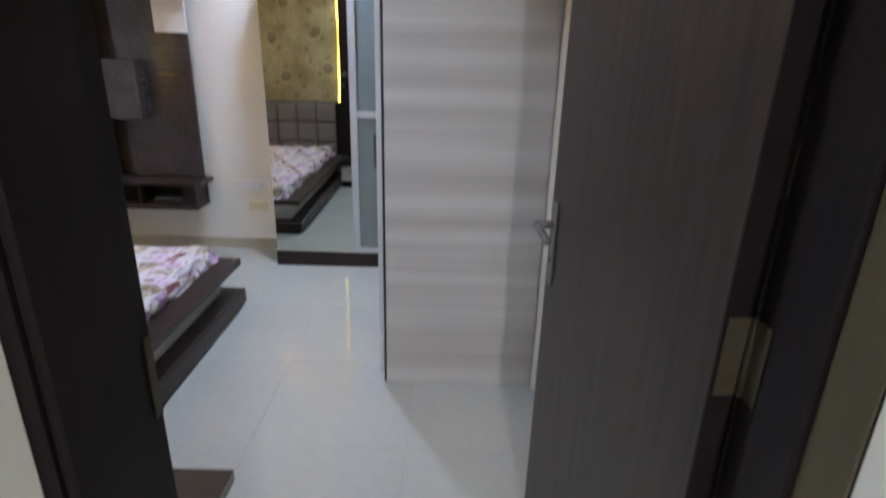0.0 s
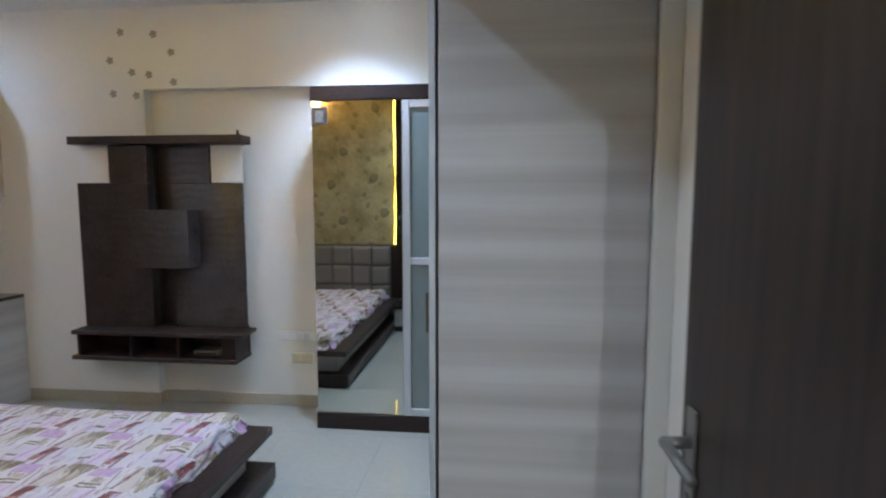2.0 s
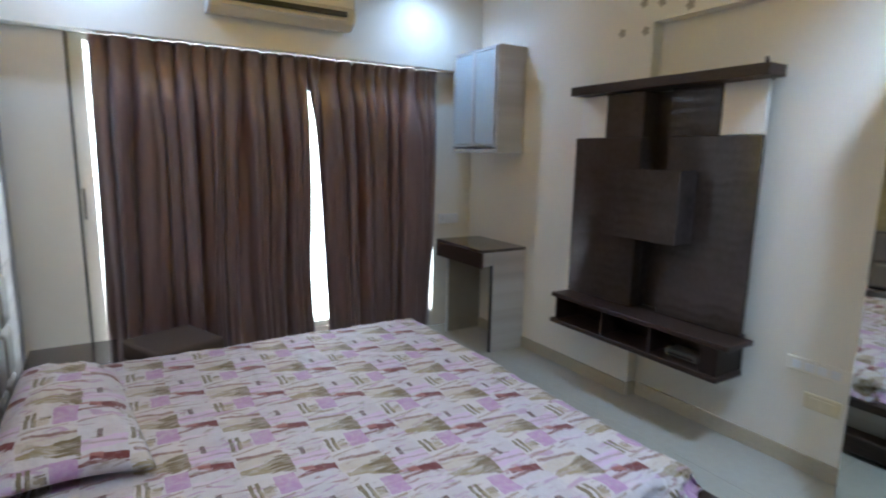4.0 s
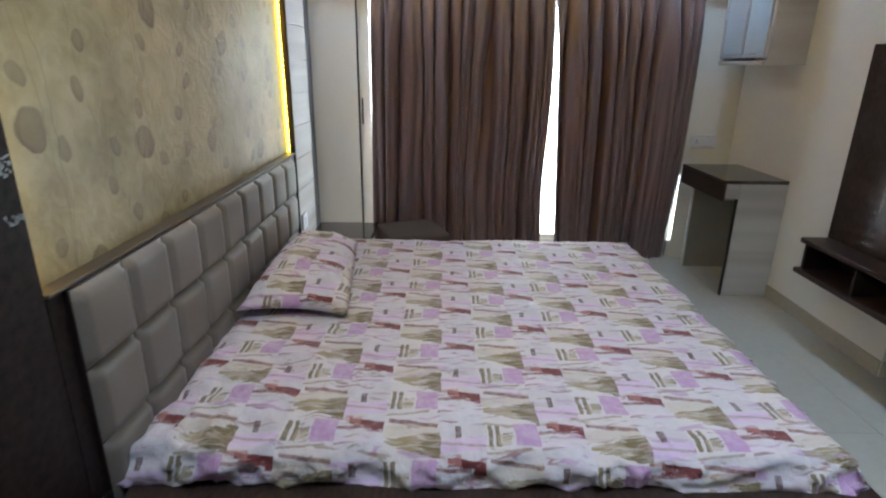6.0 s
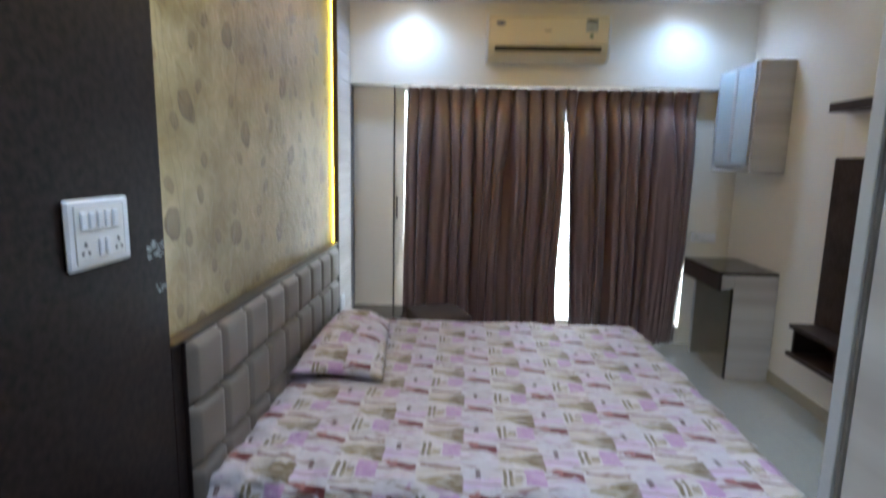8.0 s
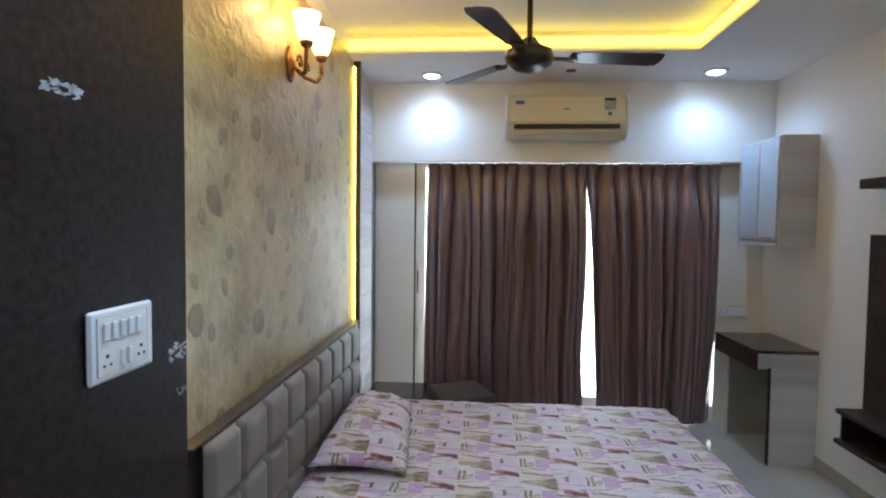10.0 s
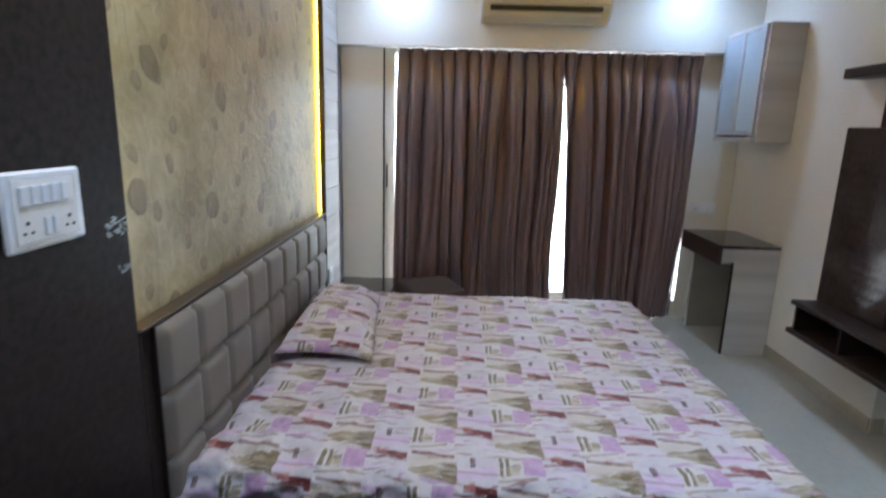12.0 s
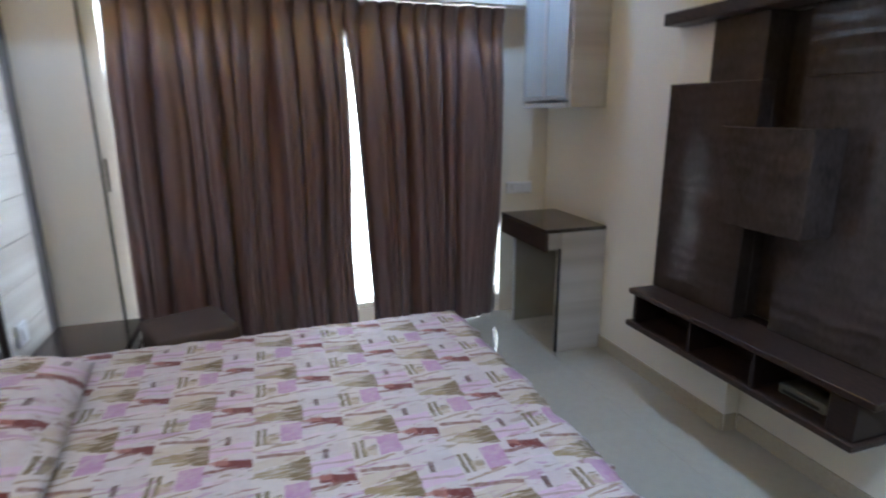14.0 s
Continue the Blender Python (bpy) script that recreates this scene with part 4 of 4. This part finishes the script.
pl = thing("pillow", (-2.12, 1.60, 0.372), "plump pillow in a matching patterned case", "pillow")
bm = bmesh.new()
n = 30
A = [(-1.56, 1.368), (-1.57, 1.815), (-2.56, 1.71), (-2.66, 1.372)]
rows = {}
for side in (1, -1):
    for j in range(n + 1):
        for i in range(n + 1):
            if side < 0 and (i in (0, n) or j in (0, n)):
                rows[side, i, j] = rows[1, i, j]
                continue
            s, t = i / n, j / n
            x = (A[0][0] * (1 - s) + A[3][0] * s) * (1 - t) + (A[1][0] * (1 - s) + A[2][0] * s) * t
            y = (A[0][1] * (1 - s) + A[3][1] * s) * (1 - t) + (A[1][1] * (1 - s) + A[2][1] * s) * t
            a, c = 2 * s - 1, 2 * t - 1
            k = max(0, (1 - a * a) * (1 - abs(c) ** 3)) ** 0.62
            pull = 0.05 * (1 - k)
            x += -pull * a * (1 - c * c) * -1
            lift = 0.410 + 0.02 * (1 - t)
            z = lift + (0.118 * k if side > 0 else -0.028 * k) + (0.014 * noise.noise(Vector((x * 9, y * 9, side))) + 0.007 * noise.noise(Vector((x * 26, y * 26, side))) + 0.012 * max(0, 1 - 4 * abs(noise.noise(Vector((x * 6 + y * 4, y * 9 - x * 2, 2)))))) * k ** 0.6
            rows[side, i, j] = bm.verts.new((x, y, z))
for side in (1, -1):
    for j in range(n):
        for i in range(n):
            bm.faces.new((rows[side, i, j], rows[side, i + 1, j], rows[side, i + 1, j + 1], rows[side, i, j + 1]))
part("pillowcase", bm, M_SHEET, pl, smooth=True)


# ---- bedside tables, ottoman ----
def bedside(x0, x1, label):
    t = thing("bedside_table", ((x0 + x1) / 2, 1.5, 0), label, "bedside table", "bedside tables")
    cube("tabletop", (x0, x1, PY + 0.001, 1.726, DZ - 0.040, DZ + 0.001), M_DARKG, t, bevel=0.003)
    cube("body", (x0 + 0.02, x1 - 0.01, PY + 0.001, 1.690, 0.06, DZ - 0.041), M_LAM, t, "pale laminate carcass")
    dr = cube("drawer_front", (x0 + 0.03, x1 - 0.02, 1.6905, 1.706, 0.085, DZ - 0.050), M_LAM, t)
    cx = (x0 + x1) / 2 - 0.10
    bm = rod(bmesh.new(), (cx - 0.08, 1.728, 0.19), (cx + 0.08, 1.728, 0.19), 0.006)
    for s in (-0.07, 0.07):
        rod(bm, (cx + s, 1.704, 0.19), (cx + s, 1.728, 0.19), 0.005)
    part("handle", bm, M_CHROME, dr, "chrome bar handle")
    cube("plinth", (x0 + 0.02, x1 - 0.01, PY + 0.001, 1.66, 0.0, 0.06), M_DARK, t)


bedside(-0.638, -0.06, "low dark-topped bedside table with a pale drawer")
bedside(-3.40, -2.865, "low dark-topped bedside table beside the window")
tagged(part("bottle_cap", lathe(bmesh.new(), [(0.001, 0), (0.017, 0), (0.018, 0.004), (0.016, 0.011), (0.001, 0.012)], Matrix.Translation((-0.612, 1.402, DZ + 0.001))), M_BLUE, smooth=True), "small turquoise plastic cap lying on the bedside table", "cap")
ot = thing("ottoman", (-3.08, 1.98, 0), "dark brown upholstered ottoman between bed and window", "ottoman")
m = Matrix.Translation((-3.095, 2.0, 0)) @ pose(0, 0, 0, 0, 0, 22)
for name, d, bv in (("base", (-0.19, 0.19, -0.19, 0.19, 0.02, 0.225), 0.012), ("cushion", (-0.197, 0.197, -0.197, 0.197, 0.228, 0.342), 0.028)):
    bm = bmesh.new()
    box(bm, *d, 0)
    bmesh.ops.bevel(bm, geom=bm.edges[:], offset=bv, segments=4, affect="EDGES", profile=0.6)
    bmesh.ops.transform(bm, matrix=m, verts=bm.verts)
    part(name, bm, M_OTTO, ot, smooth=True)
for a in (-0.17, 0.17):
    for b in (-0.17, 0.17):
        p = m @ Vector((a, b, 0))
        part("foot", rod(bmesh.new(), (p.x, p.y, 0), (p.x, p.y, 0.022), 0.018), M_DARK, ot)

# ---- television shelf unit on the north wall ----
tv = thing("tv_wall_unit", (-1.72, NY, 0.37), "dark wooden wall-hung television panel with shelf", "wall unit")
Yb = NY - 0.001
cube("left_panel", (-2.290, -1.800, 4.222, Yb, 0.555, 1.505), M_TV, tv)
cube("left_panel", (-2.062, -1.800, 4.222, Yb, 1.506, 1.748), M_TV, tv)
cube("right_panel", (-1.665, -1.178, 4.262, 4.284, 0.557, 1.505), M_TV, tv)
cube("right_panel", (-1.665, -1.392, 4.262, 4.284, 1.506, 1.748), M_TV, tv)
cube("groove_side", (-1.8335, -1.801, 4.2905, 4.3475, 0.557, 1.748), M_TV, tv)
cube("groove_back", (-1.8335, -1.30, 4.348, NY + 0.074, 0.557, 1.748), M_TV, tv, "dark back of the vertical groove")
for z0, z1 in ((0.531, 0.5565), (1.7485, 1.799)):
    cube("groove_end", (-1.8335, -1.20, 4.2905, 4.3475, z0, z1), M_DARK, tv)
cube("batten", (-1.640, -1.30, 4.2845, 4.3475, 0.70, 1.70), M_DARK, tv)
cube("white_panel", (-2.290, -2.064, 4.255, Yb, 1.507, 1.748), M_WHITE, tv, "white laminate corner block")
cube("white_panel", (-1.390, -1.178, 4.270, 4.284, 1.507, 1.748), M_WHITE, tv, "white laminate corner block")
cube("centre_box", (-1.865, -1.475, 4.120, 4.2615, 0.965, 1.335), M_TV, tv, bevel=0.003)
cube("top_shelf", (-2.285, -1.122, 4.150, NY - 0.002, 1.749, 1.800), M_DARKH, tv, bevel=0.003)
cube("top_board", (-2.285, -1.125, 4.080, Yb, 0.530, 0.556), M_DARKH, tv, bevel=0.003)
cube("bottom_board", (-2.285, -1.165, 4.075, Yb, 0.366, 0.392), M_DARKH, tv, bevel=0.003)
cube("back_board", (-2.26, -1.17, NY - 0.012, NY - 0.002, 0.392, 0.530), M_DARK, tv)
for x in (-2.245, -1.885, -1.560, -1.222):
    wd = 0.009 if x < -1.3 else 0.045
    cube("divider", (x - wd, x + wd, 4.09, NY - 0.013, 0.3922, 0.5298), M_DARK, tv)
stb = thing("set_top_box", (-1.40, 4.19, 0.392), "small grey set-top box in the shelf", "set-top box")
cube("case", (-1.50, -1.32, 4.16, 4.26, 0.3925, 0.428), material("grey_plastic_case", (0.13, 0.135, 0.12), 0.4), stb, bevel=0.004)
cube("front_strip", (-1.48, -1.34, 4.157, 4.1595, 0.402, 0.412), M_BLACK, stb, bevel=0)
tagged(part("bracket_stub", rod(bmesh.new(), (-1.16, 4.20, 1.8005), (-1.165, 4.20, 1.832), 0.012, 10, 0.006), M_DARK), "small dark knob standing on the shelf", "ornament")


def sticker(x, z, r):
    bm = bmesh.new()
    c = bm.verts.new((0, -0.0015, 0))
    ring = [bm.verts.new((math.cos(a) * r * (0.62 + 0.38 * abs(math.sin(a * 2.5))), 0, math.sin(a) * r * (0.62 + 0.38 * abs(math.sin(a * 2.5))))) for a in [2 * math.pi * k / 30 for k in range(30)]]
    for i in range(30):
        bm.faces.new((c, ring[i], ring[(i + 1) % 30]))
    ob = part("wall_sticker", bm, M_STICK)
    ob.location = (x, NY - 0.002, z)
    tagged(ob, "small grey flower sticker on the wall", "sticker", "flower stickers")


for x, z in ((-1.974, 2.469), (-1.750, 2.452), (-1.634, 2.337), (-2.056, 2.295), (-1.908, 2.217), (-1.792, 2.200), (-1.625, 2.150), (-2.046, 2.084), (-1.885, 2.070)):
    sticker(x, z, 0.027)

# ---- corner desk and wall cabinet ----
desk = thing("corner_desk", (-3.1, 4.1, 0), "small corner desk with dark top and pale laminate side", "desk")
cube("desktop", (-3.40, -2.795, 3.895, Yb, 0.728, 0.750), M_DARKG, desk, bevel=0.003)
cube("drawer_front", (-3.40, -2.795, 3.897, 3.915, 0.620, 0.727), M_DARKH, desk)
cube("apron", (-2.820, -2.797, 3.916, 4.0, 0.635, 0.727), M_LAM, desk)
cube("side_panel", (-2.820, -2.797, 4.0005, Yb, 0.0, 0.727), M_LAM, desk, "pale streaked laminate side")
cube("edge_strip", (-2.821, -2.796, 3.990, 3.9995, 0.0, 0.634), M_BLACK, desk, "dark edge strip")
cube("side_panel", (-3.372, -3.350, 3.985, Yb, 0.0, 0.727), M_GREYF, desk, "glossy grey far side")
cube("edge_strip", (-3.373, -3.349, 3.976, 3.9845, 0.0, 0.727), M_ALU, desk, "pale edge strip")
cube("drawer_bottom", (-3.349, -2.821, 3.916, Yb, 0.622, 0.636), M_LAM, desk)
cab = thing("wall_cabinet", (-3.16, NY, 1.41), "wall cabinet with two frosted glass doors", "cabinet")
cube("side_panel", (-2.905, -2.882, 4.062, Yb, 1.412, 2.138), M_LAM, cab)
cube("side_panel", (-3.440, -3.418, 4.070, Yb, 1.440, 2.138), M_LAM, cab)
cube("top_panel", (-3.4175, -2.9055, 4.070, Yb, 2.116, 2.138), M_LAM, cab)
cube("bottom_panel", (-3.445, -2.9055, 4.050, Yb, 1.412, 1.436), M_LAM, cab)
cube("back_panel", (-3.4175, -2.9055, NY - 0.014, NY - 0.002, 1.4365, 2.1155), M_WHITE, cab)
for x0, x1 in ((-3.440, -3.176), (-3.172, -2.908)):
    d = cube("door", (x0 + 0.018, x1 - 0.018, 4.054, 4.060, 1.475, 2.110), M_GLASSF, cab, "frosted blue-grey glass door")
    for e in ((x0, x0 + 0.018, 1.452, 2.132), (x1 - 0.018, x1, 1.452, 2.132), (x0 + 0.018, x1 - 0.018, 1.452, 1.472), (x0 + 0.018, x1 - 0.018, 2.112, 2.132)):
        cube("door_frame", (e[0], e[1], 4.048, 4.064, e[2], e[3]), M_ALU, d, "aluminium frame", 0.001)

# ---- mirror wardrobe, tall wardrobe and loft ----
mw = thing("mirror_wardrobe", (-0.1, 4.1, 0), "built-in wardrobe with mirror door and framed glass door", "wardrobe")
cube("body", (-0.632, 0.60, 4.062, NY + 0.074, 0.0, 2.056), M_WALL, mw)
cube("header", (-0.634, 0.245, 4.030, 4.0615, 1.975, 2.056), M_DARK, mw, "dark wooden header")
cube("plinth", (-0.634, 0.245, 4.030, 4.0615, 0.0, 0.098), M_DARK, mw, "dark wooden plinth")
cube("mirror_door", (-0.630, -0.098, 4.044, 4.061, 0.101, 1.972), M_MIRROR, mw, "full-length mirror", 0)
ph = thing("photo_print", (-0.59, 4.04, 1.84), "small dark grey photo print stuck to the mirror's corner", "photo")
cube("paper", (-0.626, -0.535, 4.0415, 4.0435, 1.838, 1.938), material("dark_photo_paper", (0.075, 0.065, 0.06), 0.3, vary=0.6, fine=38, coarse=20), ph, bevel=0)
cube("print_patch", (-0.606, -0.558, 4.0400, 4.0412, 1.852, 1.918), material("grey_print", (0.22, 0.21, 0.20), 0.4, vary=0.6, fine=60, coarse=25), ph, "plain grey printed area", 0)
gd = cube("glass_door", (-0.052, 0.245, 4.046, 4.054, 0.14, 1.935), M_GLASSD, mw, "frosted glass door")
for e in ((-0.094, -0.050, 0.101, 1.972), (-0.050, 0.245, 1.930, 1.972), (-0.050, 0.245, 1.022, 1.062), (-0.050, 0.245, 0.101, 0.145)):
    cube("door_frame", (e[0], e[1], 4.034, 4.061, e[2], e[3]), M_ALU, gd, "aluminium frame", 0.002)

tw_ = thing("tall_wardrobe", (0.6, 3.3, 0), "tall wardrobe in pale streaked laminate", "wardrobe")
cube("side_panel", (0.280, 0.934, 2.620, 2.642, 0.0, 2.078), M_LAM, tw_)
# shade between side panel and door edging, put in as a black strip
cube("edge_strip", (0.2715, 0.2795, 2.628, 2.642, 0.0, 2.078), M_BLACK, tw_, "black strip standing in for the shadow in the gap", 0.001)
cube("edge_strip", (0.250, 0.2705, 2.6165, 2.6215, 0.06, 2.076), M_ALU, tw_, "pale metal door edging", 0.001)
cube("body", (0.274, 0.999, 2.643, 4.02, 0.0, 2.078), M_LAM, tw_)
for y0, y1 in ((2.622, 3.085), (3.088, 3.550), (3.553, 4.018)):
    d = cube("door", (0.250, 0.2705, y0, y1, 0.06, 2.076), M_LAM, tw_)
    cube("handle", (0.238, 0.2498, y0 + 0.002, y0 + 0.03, 0.985, 1.115), M_BRONZE, d, "dark metal edge pull", 0.002)
loft = thing("overhead_loft", (0.6, 2.3, 2.08), "overhead storage loft in pale laminate above the entry", "cabinet")
cube("bottom_panel", (0.290, 0.999, 1.101, 2.619, 2.080, 2.102), M_LAM, loft)
cube("body", (0.292, 0.999, 1.101, 4.28, 2.1025, 2.618), M_LAM, loft)
for y0, y1 in ((1.105, 1.858), (1.862, 2.616), (2.620, 3.44), (3.444, 4.02)):
    d = cube("door", (0.270, 0.2895, y0, y1, 2.082, 2.612), M_LAM, loft)
    yh = y1 - 0.35 if y1 < 2.7 else y1 - 0.3
    bm = bmesh.new()
    pts = [(0.270, yh - 0.05, 2.13), (0.245, yh - 0.045, 2.13), (0.240, yh, 2.13), (0.245, yh + 0.045, 2.13), (0.270, yh + 0.05, 2.13)]
    for a, b in zip(pts, pts[1:]):
        rod(bm, a, b, 0.006)
    part("handle", bm, M_CHROME, d, "curved chrome handle", True)

# ---- bedroom door ----
fr = tagged(new("door_frame_1"), "black-brown wooden door frame", "door frame", kind="structure")
fr.location = (0.52, 1.0, 0)
cube("jamb", (0.061, 0.143, 0.902, 1.104, 0.0, 2.10), M_JAMB, fr, bevel=0.004)
cube("jamb_stop", (0.1435, 0.156, 0.91, 1.050, 0.0, 2.055), M_JAMB, fr, bevel=0.003)
cube("jamb", (0.925, 0.974, 0.8995, 1.104, 0.0, 2.10), M_JAMB, fr, bevel=0.002)
cube("casing_strip", (0.9215, 0.9245, 0.8995, 0.966, 0.0, 2.059), M_CASING, fr, "olive-brown casing strip", 0.001)
cube("jamb_stop", (0.913, 0.9245, 0.9665, 1.050, 0.0, 2.055), M_JAMB, fr, bevel=0.003)
cube("head", (0.1435, 0.9245, 0.902, 1.104, 2.06, 2.10), M_JAMB, fr, bevel=0.004)
cube("strike_plate", (0.1432, 0.1450, 1.082, 1.099, 0.95, 1.07), M_BRONZE, fr, "bronze strike plate", 0.0005)

door = tagged(new("door_1"), "dark brown laminate bedroom door standing open", "door", kind="structure")
door.location = (0.905, 1.106, 0.0)
LEAF = Matrix.Translation((0.921, 1.106, 0.0)) @ pose(0, 0, 0, 0, 0, 5.3)


def leafpart(name, bm, mat, parent, label="", smooth=False):
    bmesh.ops.transform(bm, matrix=LEAF, verts=bm.verts)
    return part(name, bm, mat, parent, label, smooth)


leaf = leafpart("leaf", box(bmesh.new(), -0.040, 0.0, 0.0, 0.785, 0.008, 2.052, 0.002), M_DOOR, door)
leafpart("edge_band", box(bmesh.new(), -0.0402, -0.0002, -0.003, -0.0005, 0.008, 2.052, 0), M_JAMB, door, "black-brown edge band")
lk = leafpart("lock_plate", box(bmesh.new(), -0.046, -0.0405, 0.722, 0.758, 0.84, 1.07, 0.003), M_NICKEL, door, "steel lock plate")
bm = rod(bmesh.new(), (-0.046, 0.740, 1.008), (-0.092, 0.740, 1.008), 0.011)
rod(bm, (-0.088, 0.745, 1.008), (-0.092, 0.625, 1.0), 0.0095)
leafpart("lever", bm, M_NICKEL, lk, "steel lever handle", True)
leafpart("keyhole", rod(bmesh.new(), (-0.0475, 0.740, 0.91), (-0.0462, 0.740, 0.91), 0.008), M_BLACK, lk)
for z in (0.22, 1.00, 1.80):
    hg = leafpart("hinge", box(bmesh.new(), -0.036, -0.002, -0.0055, -0.0032, z, z + 0.115, 0), M_BRONZE, door, "bronze butt hinge")
    leafpart("knuckle", rod(bmesh.new(), (0.001, -0.006, z), (0.001, -0.006, z + 0.115), 0.006), M_BRONZE, hg, smooth=True)
    part("hinge", box(bmesh.new(), 0.9225, 0.9248, 1.066, 1.100, z, z + 0.115, 0), M_BRONZE, door, "bronze butt hinge")


# ---- peeled laminate beside the wallpaper ----
M_PEEL = material("peeled_silvery_laminate", (0.34, 0.36, 0.38), 0.25, 0.2, vary=0.7, fine=70, coarse=20)


def peel(x, z, w, h, seed, count):
    rnd = random.Random(seed)
    p = thing("peeled_patch", (x, PY, z), "patch of peeled silvery laminate on the dark panel", "wear mark", "peeled patches")
    for _ in range(count):
        bm = bmesh.new()
        cx, cz = x + rnd.uniform(-w, w) * 0.5, z + rnd.uniform(-h, h) * 0.5
        rx, rz, tilt = rnd.uniform(0.004, 0.02), rnd.uniform(0.002, 0.007), rnd.uniform(-0.6, 0.6)
        ring = []
        for k in range(9):
            a = 2 * math.pi * k / 9
            dx, dz = math.cos(a) * rx * rnd.uniform(0.5, 1.2), math.sin(a) * rz * rnd.uniform(0.5, 1.2)
            ring.append(bm.verts.new((max(-0.668, cx + dx * math.cos(tilt) - dz * math.sin(tilt)), PY + 0.0012 + 0.0001 * (_ % 5), cz + dx * math.sin(tilt) + dz * math.cos(tilt))))
        bm.faces.new(ring)
        part("flake", bm, M_PEEL, p)


peel(-0.622, 1.178, 0.075, 0.05, 5, 30)
peel(-0.640, 1.065, 0.05, 0.02, 9, 10)
peel(-0.225, 1.795, 0.10, 0.02, 13, 26)

# ---- brass latch keeper on the door frame ----
kp = thing("door_latch", (0.156, 0.932, 1.468), "small golden brass latch keeper on the door frame", "latch")
bm = bmesh.new()
box(bm, 0.1563, 0.1595, 0.917, 0.948, 1.452, 1.486, 0.001)
part("plate", bm, M_GOLD, kp)
bm = bmesh.new()
loop = [(0.160, 0.922, 1.490), (0.169, 0.932, 1.476), (0.169, 0.938, 1.462), (0.160, 0.924, 1.450)]
for a, b in zip(loop, loop[1:]):
    rod(bm, a, b, 0.004)
part("loop", bm, M_GOLD, kp, smooth=True)

tagged(part("ceiling_hole_cover", lathe(bmesh.new(), [(0.001, -0.006), (0.034, -0.005), (0.038, 0.0), (0.001, 0.0)], Matrix.Translation((-3.12, 2.74, CEIL)), 20), M_BRONZE, smooth=True), "small round brown cover on the ceiling", "ceiling cover")

# ---- floor tiles, laid with hairline joints ----
TILE, JOINT = 0.60, 0.0005
tile_mesh = None
for i in range(9):
    for j in range(12):
        x, y = -3.50 + i * TILE, -2.327 + j * TILE
        if x > 1.2 or y > 4.4 or (y < 0.9 and x < -1.2):
            continue
        if tile_mesh is None:
            h = TILE / 2 - JOINT
            tile = part("tile", box(bmesh.new(), -h, h, -h, h, -0.0045, 0.0, 0.0003), M_FLOOR, floor)
            tile_mesh = tile.data
        else:
            tile = new("tile", tile_mesh)
            tile.parent = floor
        tile.location = (x, y, 0)
